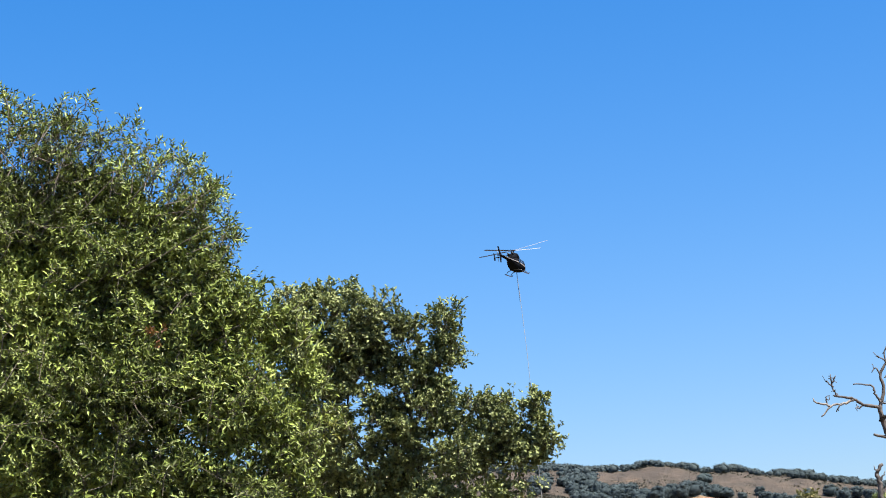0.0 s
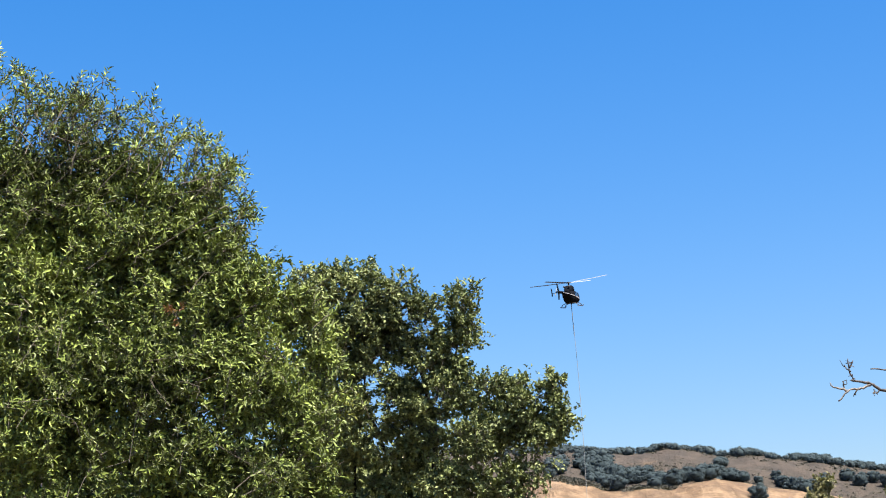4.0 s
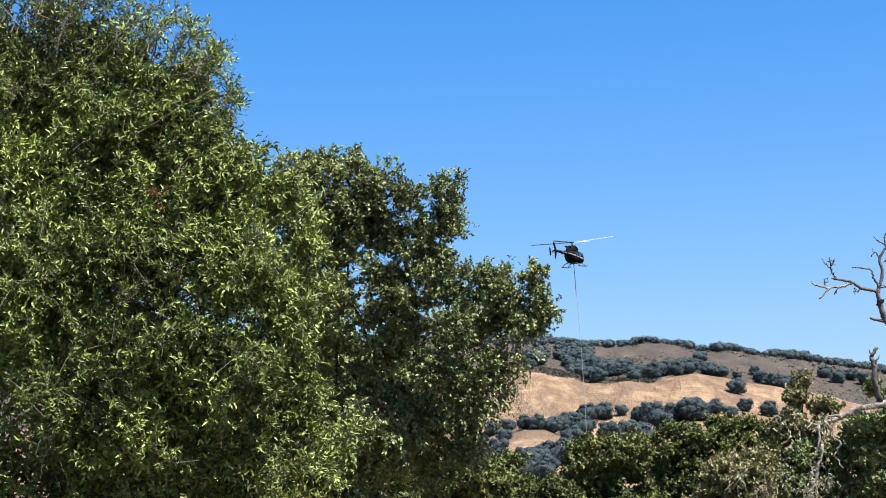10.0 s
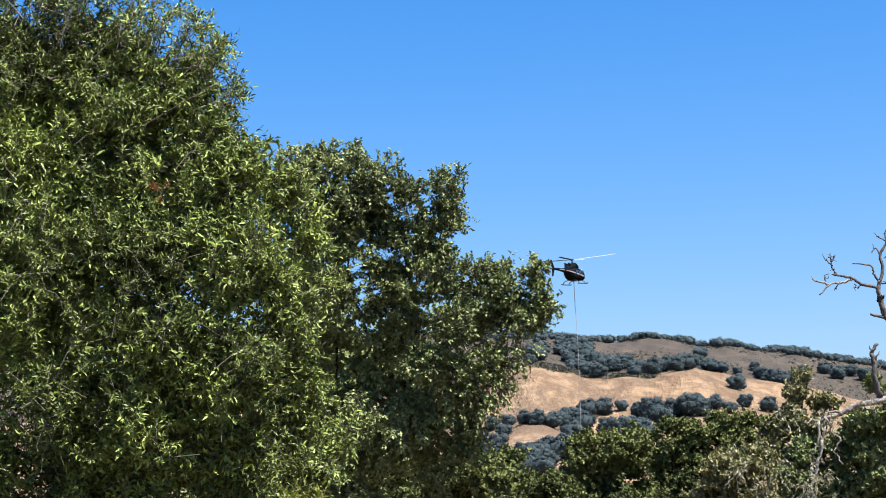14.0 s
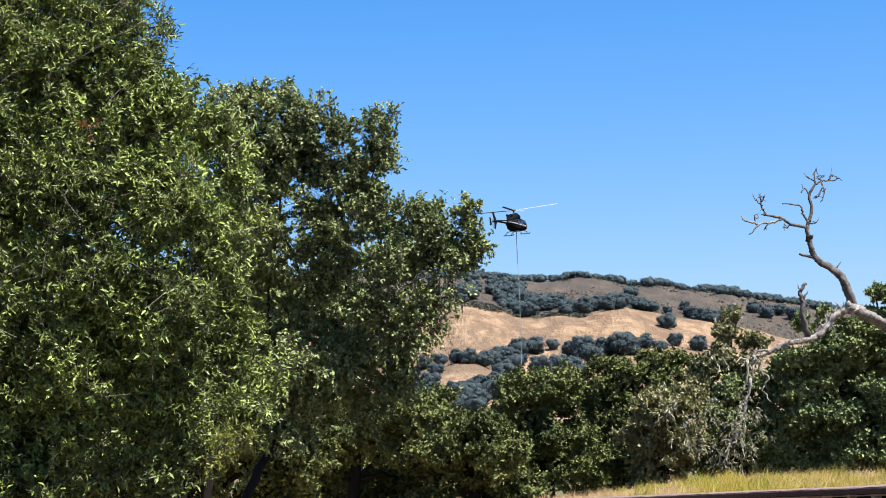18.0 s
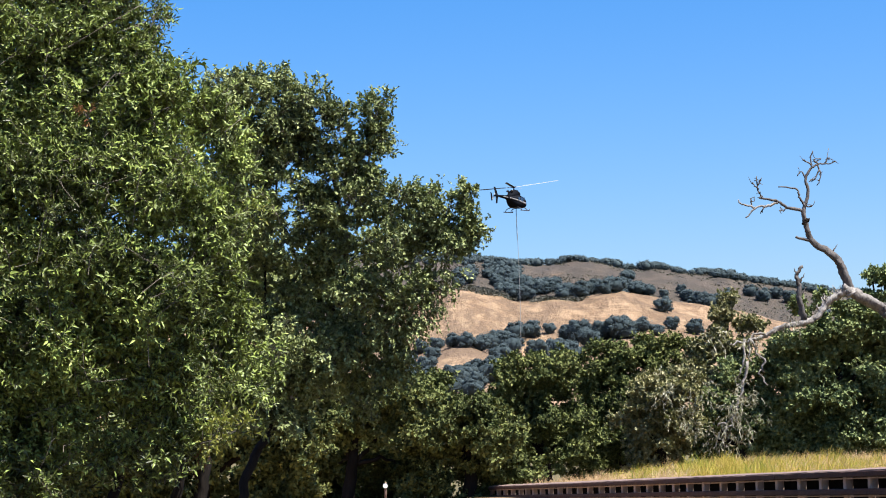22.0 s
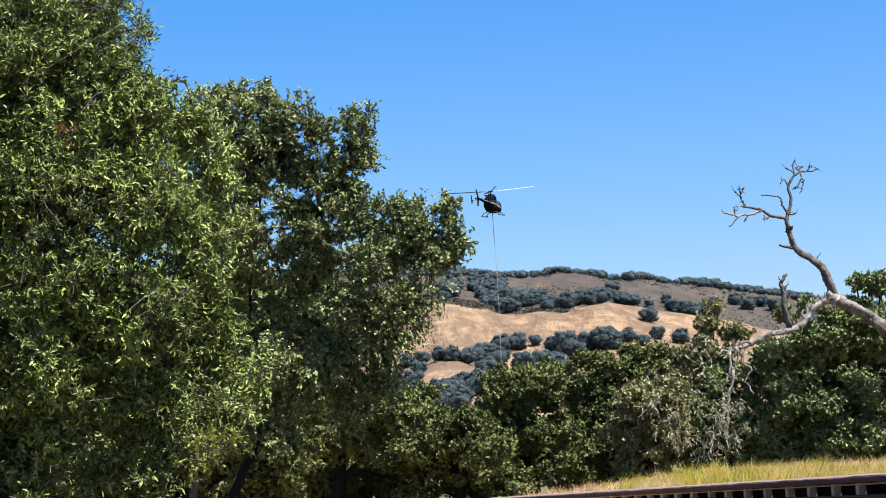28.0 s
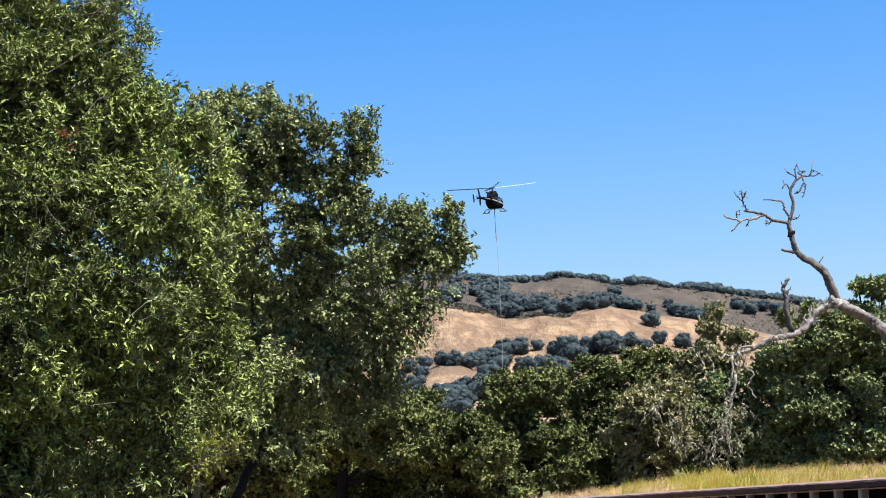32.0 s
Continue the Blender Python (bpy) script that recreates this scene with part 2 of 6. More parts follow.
    bp.inputs["Strength"].default_value, bp.inputs["Distance"].default_value = 0.9, 1.2
    link(tree, fine, bp.inputs["Height"])
    humps = tree.nodes.new("ShaderNodeBump")
    humps.inputs["Strength"].default_value, humps.inputs["Distance"].default_value = 0.8, 5.0
    link(tree, mid, humps.inputs["Height"])
    relief = tree.nodes.new("ShaderNodeMapRange")
    link(tree, far.outputs["Value"], relief.inputs[0])
    relief.inputs[1].default_value, relief.inputs[2].default_value, relief.inputs[4].default_value = 250.0, 450.0, 0.8
    link(tree, relief.outputs[0], humps.inputs["Strength"])
    link(tree, relief.outputs[0], bp.inputs["Strength"])
    link(tree, bp.outputs[0], humps.inputs["Normal"])
    link(tree, humps.outputs[0], b.inputs["Normal"])
    return m


# ---- mesh helpers ----
def mesh_of(name, verts, faces, material, smooth=False):
    me = bpy.data.meshes.new(name)
    me.from_pydata([tuple(v) for v in verts], [], faces)
    if smooth:
        me.polygons.foreach_set("use_smooth", [True] * len(me.polygons))
    me.materials.append(material)
    me.update()
    return me


def tri_mesh(name, verts, tris, material):
    """A mesh from arrays of corners and triangles."""
    me = bpy.data.meshes.new(name)
    me.vertices.add(len(verts))
    me.vertices.foreach_set("co", np.asarray(verts, np.float32).ravel())
    me.loops.add(tris.size)
    me.loops.foreach_set("vertex_index", tris.astype(np.int32).ravel())
    me.polygons.add(len(tris))
    me.polygons.foreach_set("loop_start", np.arange(0, tris.size, 3, dtype=np.int32))
    me.polygons.foreach_set("loop_total", np.full(len(tris), 3, np.int32))
    me.materials.append(material)
    me.update(calc_edges=True)
    return me


def child(name, me, parent, label=""):
    ob = new(name, me)
    ob.parent = parent
    return tagged(ob, label)


def part(name, bm, material, parent, label="", smooth=False):
    me = bpy.data.meshes.new(name)
    for f in bm.faces:
        f.smooth = smooth
    bm.to_mesh(me)
    bm.free()
    me.materials.append(material)
    return child(name, me, parent, label)


def thing(name, where, label, category, group="", kind=""):
    ob = new(name)
    ob.matrix_basis = where
    return tagged(ob, label, category, group, kind)


def unit(v):
    return v / np.maximum(np.linalg.norm(v, axis=-1, keepdims=True), 1e-9)


def tube(points, radii, sides=8, rough=0.0, rng=None, close=True, flute=0.0):
    """Corners and faces of a tapered limb along the points."""
    pts = np.array(points, float)
    tang = unit(np.gradient(pts, axis=0))
    ref = np.array([0.0, 1.0, 0.0]) if abs(tang[0][1]) < 0.9 else np.array([1.0, 0.0, 0.0])
    a = unit(np.cross(tang, ref))
    c = np.cross(tang, a)
    ang = np.linspace(0, 2 * math.pi, sides, endpoint=False)
    ring = a[:, None, :] * np.cos(ang)[None, :, None] + c[:, None, :] * np.sin(ang)[None, :, None]
    r = np.array(radii, float)[:, None] * np.ones((1, sides))
    if rough and rng is not None:
        r = r * (1 + rough * rng.uniform(-1, 1, r.shape))
    if flute:
        i = np.arange(len(pts))[:, None]
        r = r * (1 + flute * (0.6 * np.cos(3 * ang[None, :] + 0.16 * i) + 0.5 * np.cos(7 * ang[None, :] - 0.11 * i + 1.0) + 0.35 * np.sin(0.9 * i + 2 * ang[None, :])))
    v = (pts[:, None, :] + ring * r[:, :, None]).reshape(-1, 3)
    f = []
    for i in range(len(pts) - 1):
        for j in range(sides):
            k = (j + 1) % sides
            f.append((i * sides + j, i * sides + k, (i + 1) * sides + k, (i + 1) * sides + j))
    if close:
        f.append(tuple(range(sides))[::-1])
        f.append(tuple((len(pts) - 1) * sides + j for j in range(sides)))
    return v, f


def curve_points(points, n, wobble=0.0, rng=None):
    """Points along a smooth curve through the given ones."""
    p = np.array(points, float)
    p = np.vstack([2 * p[0] - p[1], p, 2 * p[-1] - p[-2]])
    out = []
    for i in range(1, len(p) - 2):
        for u in np.linspace(0, 1, n, endpoint=False):
            out.append(0.5 * (2 * p[i] + (p[i + 1] - p[i - 1]) * u + (2 * p[i - 1] - 5 * p[i] + 4 * p[i + 1] - p[i + 2]) * u * u + (3 * p[i] - 3 * p[i + 1] + p[i + 2] - p[i - 1]) * u ** 3))
    out.append(p[-2])
    out = np.array(out)
    if wobble and rng is not None:
        out[1:-1] += rng.normal(0, wobble, out[1:-1].shape)
    return out


def limb(name, points, r0, r1, parent, material, rng, wobble=0.0, sides=8, n=5, label="", gnarl=0.12, flute=0.0):
    pts = curve_points(points, n, wobble, rng)
    v, f = tube(pts, np.linspace(r0, r1, len(pts)), sides, gnarl, rng, True, flute)
    return child(name, mesh_of(name, v, f, material, True), parent, label)


def leaf_mesh(name, base, axis, normal, length, width, material):
    """Many folded leaves: base, two edges and tip each."""
    side = unit(np.cross(axis, normal))
    up = np.cross(side, axis)
    n = len(base)
    mid = base + axis * (length * 0.45)[:, None]
    tip = base + axis * length[:, None] - up * (length * 0.10)[:, None]
    lift = up * (width * 0.28)[:, None]
    v = np.stack([base, mid + side * width[:, None] / 2 + lift, tip, mid - side * width[:, None] / 2 + lift], axis=1).reshape(-1, 3)
    i = np.arange(n)[:, None] * 4
    t = np.stack([i + [0, 1, 2], i + [0, 2, 3]], axis=1).reshape(-1, 3)
    return tri_mesh(name, v, t, material)


KNOBS = np.random.default_rng(77).uniform(-1, 1, (257, 257))


def uneven(x, y, cell):
    """Smooth random height between -1 and 1, with humps about one cell across."""
    u, v = x / cell + 900, y / cell + 900
    i, j = np.floor(u).astype(int), np.floor(v).astype(int)
    p, q = u - i, v - j
    p, q = p * p * (3 - 2 * p), q * q * (3 - 2 * q)
    i, j = i % 256, j % 256
    return (KNOBS[i, j] * (1 - p) + KNOBS[i + 1, j] * p) * (1 - q) + (KNOBS[i, j + 1] * (1 - p) + KNOBS[i + 1, j + 1] * p) * q


def sprays(rng, blobs, density, per, twig, size, slim, up=0.25, shell=0.35, droop=0.0, spread=0.9, ragged=0.25, core=0, facing=0.5, along=0.55, gaps=(), open_by=0.0, cell=0.2, sky=0.8):
    """Leaves on twigs all over the blobs (x, y, z, rx, ry, rz). Returns the arrays for leaf_mesh, and the twigs' ends."""
    B, A, N, L, T0, T1, C = [], [], [], [], [], [], []
    for x, y, z, rx, ry, rz in blobs:
        # broad inner leaves that close the crown
        n = int(core * (rx * ry + ry * rz + rx * rz))
        u = unit(rng.normal(size=(n, 3)))
        B.append(np.array([x, y, z]) + u * (rng.uniform(0, 1, n) ** 0.4)[:, None] * np.array([rx, ry, rz]) * 0.72)
        A.append(unit(rng.normal(size=(n, 3)) + np.array([0, 0, -0.3])))
        N.append(unit(rng.normal(size=(n, 3)) + u))
        L.append(size * rng.uniform(1.0, 1.6, n))
        C.append(np.ones(n, bool))
        n = max(6, int(density * (rx * ry + ry * rz + rx * rz)))
        u = unit(rng.normal(size=(n, 3)))
        rad = rng.uniform(0, 1, n) ** shell * (1 + ragged * rng.normal(size=n) * 0.6)
        root = np.array([x, y, z]) + u * rad[:, None] * np.array([rx, ry, rz])
        way = unit(u * 0.75 + np.array([0, 0, up]) + rng.normal(size=(n, 3)) * 0.45)
        long = twig * rng.uniform(0.6, 1.35, n)
        end = root + way * long[:, None] - np.array([0, 0, droop]) * long[:, None]
        T0.append(root)
        T1.append(end)
        at = np.linspace(0.1, 1.0, per)
        b = root[:, None, :] + (end - root)[:, None, :] * at[None, :, None]
        a = unit(way[:, None, :] * along + rng.normal(size=(n, per, 3)) * spread * 0.6 - np.array([0, 0, droop]))
        B.append(b.reshape(-1, 3))
        A.append(a.reshape(-1, 3))
        N.append(unit(rng.normal(size=(n * per, 3)) * 0.7 + np.array([0, 0, sky]) + np.repeat(u, per, axis=0) * facing))
        L.append(size * rng.uniform(0.6, 1.3, n * per))
        C.append(np.zeros(n * per, bool))
    B, A, N, L = np.vstack(B), np.vstack(A), np.vstack(N), np.concatenate(L)
    inner = np.concatenate(C)
    keep = clear_of(B, gaps, 0.0, cell) & (clear_of(B, (), open_by, cell) | inner)
    B, A, N, L = B[keep], A[keep], N[keep], L[keep]
    T0, T1 = np.vstack(T0), np.vstack(T1)
    keep = clear_of(T1, gaps, open_by, cell)
    return (B, A, N, L, L * slim), T0[keep], T1[keep]


def clear_of(p, gaps, open_by, cell):
    """Which points lie outside the open gaps (x, z, radius) in a crown, and outside its thin patches."""
    keep = np.ones(len(p), bool)
    for x, z, r in gaps:
        edge = 1.0 + 0.6 * uneven(p[:, 0] + 7 * z, p[:, 2] + 5 * x, r * 0.7)
        keep &= np.hypot(p[:, 0] - x, p[:, 2] - z) > r * edge
    if open_by:
        patch = uneven(p[:, 0], p[:, 2] + 31.0, cell) + uneven(p[:, 1] + 9.0, p[:, 2] + p[:, 0] * 0.5, cell) + 0.7 * uneven(p[:, 0] + 3.0, p[:, 2], cell * 0.45) + 0.7 * uneven(p[:, 0] + 11.0, p[:, 2] + 5.0, cell * 2.9)
        keep &= patch < 1.0 - open_by
    return keep


def clumps(rng, blobs, count=16, size=1.0, fill=0.7, out_to=(0.62, 0.92)):
    """Breaks each rounded mass into smaller mounds that stand out from it."""
    out = []
    for x, y, z, rx, ry, rz in blobs:
        for _ in range(count):
            u = unit(rng.normal(size=3) + np.array([0, -0.25, 0.15]))
            k, s = rng.uniform(*out_to), rng.uniform(0.22, 0.40)
            s *= size
            out.append((x + u[0] * rx * k, y + u[1] * ry * k, z + u[2] * rz * k, rx * s, ry * s, rz * s * 0.85))
    return out + [(x, y, z, rx * fill, ry * fill, rz * fill) for x, y, z, rx, ry, rz in blobs]


def twig_mesh(name, a, b, r, material):
    """Thin three-sided twigs from a to b."""
    d = unit(b - a)
    s = unit(np.cross(d, np.array([0.3, 0.9, 0.2])))
    c = np.cross(d, s)
    ring = [s, -0.5 * s + 0.87 * c, -0.5 * s - 0.87 * c]
    v = np.stack([a + ring[0] * r, a + ring[1] * r, a + ring[2] * r, b], axis=1).reshape(-1, 3)
    i = np.arange(len(a))[:, None] * 4
    t = np.stack([i + [0, 1, 3], i + [1, 2, 3], i + [2, 0, 3]], axis=1).reshape(-1, 3)
    return tri_mesh(name, v, t, material)


def bevel_box(sx, sy, sz, bevel=0.01):
    bm = bmesh.new()
    bmesh.ops.create_cube(bm, size=1.0, matrix=Matrix.Diagonal((sx, sy, sz, 1)))
    if bevel:
        bmesh.ops.bevel(bm, geom=list(bm.edges), offset=bevel, segments=1, affect="EDGES")
    return bm


# ---- ground: one sheet out to the horizon ----
RIDGE_AZ = (-180, -60, -20, -5.02, -1.5, 0.27, 1.33, 2.12, 3.09, 4.5, 5.72, 6.6, 7.63, 9.01, 10.71, 11.72, 14.05, 20, 40, 180)
RIDGE_UP = (0.0600, 0.1000, 0.1200, 0.1290, 0.1270, 0.1252, 0.1270, 0.1270, 0.1275, 0.1276, 0.1217, 0.1207, 0.1182, 0.1146, 0.1086, 0.1045, 0.0970, 0.0965, 0.0800, 0.0600)
CREST_AZ = (-180, -40, -10, -1.52, -0.45, 0.21, 0.82, 1.49, 2.05, 3.07, 4.19, 4.9, 5.58, 6.41, 7.54, 8.29, 9.48, 11.5, 18, 40, 180)
CREST_UP = (0.03, 0.07, 0.085, 0.1049, 0.1123, 0.116, 0.1151, 0.1112, 0.1075, 0.1049, 0.1034, 0.1066, 0.1081, 0.1053, 0.1011, 0.09732, 0.09184, 0.08282, 0.07, 0.05, 0.03)


def smooth(a, b, x):
    u = np.clip((x - a) / (b - a), 0, 1)
    return u * u * (3 - 2 * u)


def land(x, y):
    """Height of the ground."""
    x, y = np.asarray(x, float), np.asarray(y, float)
    r, az = np.hypot(x, y), np.degrees(np.arctan2(x, y))
    near = 1.5 * smooth(18, 56, r) * smooth(-60, 10, y)
    bank = 0.62 * smooth(1.5, 8.0, x - 0.02 * (y - 45)) * smooth(36, 43, y) * (1 - smooth(60, 90, y))
    ridge = np.interp(az, RIDGE_AZ, RIDGE_UP) * 1150
    crest = np.interp(az, CREST_AZ, CREST_UP) * 790
    foot = 0.066 * 520 * np.clip(crest / 80, 0.3, 1.2)
    knoll = 5.5 * np.exp(-((az - 0.55) / 0.75) ** 2 - ((r - 505) / 38) ** 2)
    rise = near + bank
    rise = rise + (foot - 1.5) * smooth(110, 530, r) + knoll
    rise = rise + (crest - foot) * smooth(520, 800, r)
    rise = rise - 9.0 * np.exp(-((r - 880) / 45) ** 2)
    rise = rise + (ridge - crest) * smooth(850, 1170, r)
    rise = rise - 40 * smooth(1250, 2200, r)
    gully = np.sin(x * 0.021 + np.sin(y * 0.013) * 2.0) * np.sin(y * 0.017 + 1.3)
    for cell, tall in ((60, 1.5), (28, 1.1), (13, 0.7), (6, 0.35)):
        gully = gully + tall * uneven(x + 0.1 * y, y * 0.27, cell)
    rise = rise + 1.5 * gully * smooth(150, 450, r) * (1 - 0.5 * np.exp(-((r - 795) / 25) ** 2))
    return rise


def build_ground():
    az = np.radians(np.concatenate([np.arange(-180, -20, 5.0), np.arange(-20, 20, 0.1), np.arange(20, 180, 5.0)]))
    r = np.concatenate([[0.5, 3, 6, 10, 14], np.arange(18, 70, 1.6), np.arange(70, 480, 16), np.arange(480, 860, 2.2), np.arange(860, 1260, 5.0), np.geomspace(1260, 4600, 14)])
    R, T = np.meshgrid(r, az, indexing="ij")
    x, y = R * np.sin(T), R * np.cos(T)
    v = np.stack([x, y, land(x, y)], axis=-1).reshape(-1, 3)
    nr, na = R.shape
    i, j = np.meshgrid(np.arange(nr - 1), np.arange(na), indexing="ij")
    k = (j + 1) % na
    a, b, c, d = i * na + j, (i + 1) * na + j, (i + 1) * na + k, i * na + k
    tris = np.concatenate([np.stack([a, c, b], -1).reshape(-1, 3), np.stack([a, d, c], -1).reshape(-1, 3)])
    centre = len(v)
    v = np.vstack([v, [[0, 0, 0]]])
    fan = np.stack([np.full(na, centre), (np.arange(na) + 1) % na, np.arange(na)], -1)
    me = tri_mesh("ground", v, np.vstack([tris, fan]), ground_material())
    me.polygons.foreach_set("use_smooth", [True] * len(me.polygons))
    tagged(new("ground", me), "dry golden grass hillsides rising to a brown scrub ridge", "ground", kind="structure")


build_ground()


# ---- trees near by ----
def crown_parts(tree, rng, groups, material, label, density, per, twig, size, slim, twig_r=0.004, **more):
    """One leafy bough for each group of blobs, with its twigs under it."""
    made = []
    for blobs in groups:
        leaves, a, b = sprays(rng, blobs, density, per, twig, size, slim, **more)
        bough = tagged(child("bough", leaf_mesh("bough", *leaves, material), tree, label), kind="stuff")
        tagged(child("twig_spray", twig_mesh("twig_spray", a - (b - a) * 0.6, b, twig_r, TWIG), bough), kind="stuff")
        made.append(bough)
    return made


def sprigs(tree, rng, tips, ways, longs, label, thick=0.0055):
    """Bent thin branchlets that end at the tips, each with side shoots and spirals of narrow leaves."""
    B, A, N, L, V, F, T0, T1 = [], [], [], [], [], [], [], []
    count = 0
    for tip, way, long in zip(tips, ways, longs):
        sag = rng.normal(0, 0.2 * long, 3)
        stem = curve_points([tip - way * long, tip - way * long * 0.5 + sag, tip], 3)
        v, f = tube(stem, np.linspace(thick, 0.002, len(stem)), 4)
        V.append(v)
        F += [tuple(i + count for i in q) for q in f]
        count += len(v)
        starts = [(stem[-3], unit(stem[-1] - stem[-3]), float(np.linalg.norm(stem[-1] - stem[-3])))]
        for at in rng.uniform(0.30, 0.95, 5):
            starts.append((stem[int(at * (len(stem) - 1))], unit(way * 0.7 + rng.normal(0, 0.55, 3)), rng.uniform(0.09, 0.22)))
        for base, d, reach in starts:
            T0.append(base)
            T1.append(base + d * reach)
            n = int(rng.integers(8, 13))
            side = unit(np.cross(d, np.array([0.31, 0.77, 0.55])))
            turn = np.arange(n) * 2.4 + rng.uniform(0, 6)
            ring = side * np.cos(turn)[:, None] + np.cross(d, side) * np.sin(turn)[:, None]
            B.append(base + d * (reach * np.linspace(0.3, 1.0, n))[:, None])
            A.append(unit(d * np.linspace(0.35, 0.95, n)[:, None] + ring * 0.75 + rng.normal(0, 0.15, (n, 3))))
            N.append(unit(d - ring * 0.4 + rng.normal(0, 0.3, (n, 3))))
            L.append(rng.uniform(0.045, 0.078, n))
    B, A, N, L = np.vstack(B), np.vstack(A), np.vstack(N), np.concatenate(L)
    bough = tagged(child("bough", leaf_mesh("bough", B, A, N, L, L * 0.30, WILLOW_LEAF), tree, label), kind="stuff")
    tagged(child("branchlet_spray", mesh_of("branchlet_spray", np.vstack(V), F, PALE_TWIG), bough, "thin pale branchlets"), kind="stuff")
    tagged(child("twig_spray", twig_mesh("twig_spray", np.array(T0), np.array(T1), 0.003, PALE_TWIG), bough), kind="stuff")
    return bough


def willow():
    """Large willow: several dark stems, arching boughs of narrow leaves."""
    rng = np.random.default_rng(11)
    tree = thing("willow_tree", pose(-2.53, 18.0, 0.0), "large willow with narrow glossy green leaves and a few red ones", "tree", "trees by the clearing")
    high = [(-2.07, -0.62, 6.80, 0.48, 0.44, 0.40), (-2.71, -0.55, 6.82, 0.56, 0.54, 0.47), (-2.45, -0.80, 6.62, 0.50, 0.40, 0.40), (-1.43, -0.64, 6.69, 0.42, 0.38, 0.35), (-0.88, -0.79, 6.45, 0.34, 0.32, 0.30), (-0.58, -0.94, 6.07, 0.30, 0.29, 0.29), (-0.33, -1.16, 5.70, 0.16, 0.18, 0.19), (-2.17, -0.70, 6.15, 0.69, 0.59, 0.48), (-1.11, -0.83, 5.93, 0.58, 0.50, 0.43), (-1.58, -0.69, 6.42, 0.61, 0.48, 0.35), (-0.85, -0.80, 6.27, 0.45, 0.40, 0.35), (-2.42, -0.64, 6.51, 0.62, 0.51, 0.40)]
    middle = [(-0.02, -1.26, 5.35, 0.21, 0.20, 0.18), (0.33, -0.97, 5.13, 0.29, 0.26, 0.22), (0.57, -0.77, 4.65, 0.23, 0.27, 0.32), (0.42, -1.07, 4.01, 0.29, 0.30, 0.32), (-0.54, -0.98, 5.34, 0.58, 0.55, 0.53), (-1.42, -0.87, 5.49, 0.69, 0.63, 0.58), (-2.40, -0.82, 5.41, 0.74, 0.74, 0.74), (-1.88, -1.14, 4.64, 0.68, 0.57, 0.47), (-0.93, -1.18, 4.71, 0.57, 0.49, 0.42), (0.09, -1.30, 4.57, 0.39, 0.39, 0.39)]
    low = [(-2.20, -1.06, 3.91, 0.78, 0.81, 0.84), (-1.24, -1.17, 4.04, 0.68, 0.68, 0.68), (-0.29, -1.20, 4.33, 0.57, 0.57, 0.57), (-0.01, -1.37, 3.46, 0.46, 0.46, 0.46), (-0.92, -1.18, 3.09, 0.62, 0.60, 0.57), (-0.63, -1.36, 3.68, 0.51, 0.46, 0.41), (-1.63, -1.23, 3.10, 0.57, 0.54, 0.52), (0.40, -0.51, 3.66, 0.22, 0.27, 0.33)]
    skirt = [(-2.08, -0.66, 2.52, 0.75, 0.72, 0.70), (-1.21, -0.76, 2.23, 0.64, 0.53, 0.43), (-0.45, -0.89, 2.58, 0.53, 0.48, 0.42), (0.10, -1.04, 2.82, 0.37, 0.34, 0.32), (0.11, -0.76, 2.21, 0.32, 0.23, 0.14), (-2.60, -0.98, 1.59, 0.68, 0.60, 0.53), (-1.52, -0.99, 1.77, 0.63, 0.47, 0.32), (-0.33, -0.96, 2.00, 0.47, 0.37, 0.27), (0.36, -0.39, 3.02, 0.30, 0.29, 0.27), (0.45, 0.38, 2.54, 0.32, 0.29, 0.26), (0.44, -0.44, 3.34, 0.22, 0.22, 0.22), (0.70, 0.73, 2.98, 0.18, 0.21, 0.24)]
    rim_x, rim_z = (-3.1, -2.42, -1.9, -1.62, -1.34, -1.0, -0.6, -0.33, -0.11, 0.03), (7.95, 7.86, 7.72, 7.60, 7.48, 7.32, 7.18, 6.93, 6.60, 6.25)
    # openings behind the rim, through which the sky shows
    holes = [(-0.84, 6.67, 0.17), (-0.74, 6.83, 0.13), (-1.66, 7.24, 0.12), (-0.43, 6.34, 0.10), (-2.23, 7.15, 0.17), (-1.93, 7.02, 0.14), (-1.05, 7.02, 0.10)]
    for u in rng.uniform(1, len(rim_x) - 1.2, 44):
        deep_in = rng.uniform(0.10, 0.55)
        holes.append((float(np.interp(u, range(10), rim_x)) - deep_in * 0.5, float(np.interp(u, range(10), rim_z)) - deep_in * 0.8, rng.uniform(0.06, 0.12)))
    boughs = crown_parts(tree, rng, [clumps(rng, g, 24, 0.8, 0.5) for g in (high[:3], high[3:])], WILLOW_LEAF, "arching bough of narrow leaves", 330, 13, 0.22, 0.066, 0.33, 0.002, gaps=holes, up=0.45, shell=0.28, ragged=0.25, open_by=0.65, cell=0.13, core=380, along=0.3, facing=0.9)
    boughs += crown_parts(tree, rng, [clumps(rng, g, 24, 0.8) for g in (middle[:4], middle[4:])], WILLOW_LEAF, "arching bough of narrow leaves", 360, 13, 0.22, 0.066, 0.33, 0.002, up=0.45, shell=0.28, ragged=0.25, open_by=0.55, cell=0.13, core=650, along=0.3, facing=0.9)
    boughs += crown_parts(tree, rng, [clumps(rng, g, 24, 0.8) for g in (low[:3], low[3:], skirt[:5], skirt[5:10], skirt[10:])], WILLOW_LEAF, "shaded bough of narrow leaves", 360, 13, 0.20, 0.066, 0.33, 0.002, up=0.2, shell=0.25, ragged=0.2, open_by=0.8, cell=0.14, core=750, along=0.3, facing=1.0)
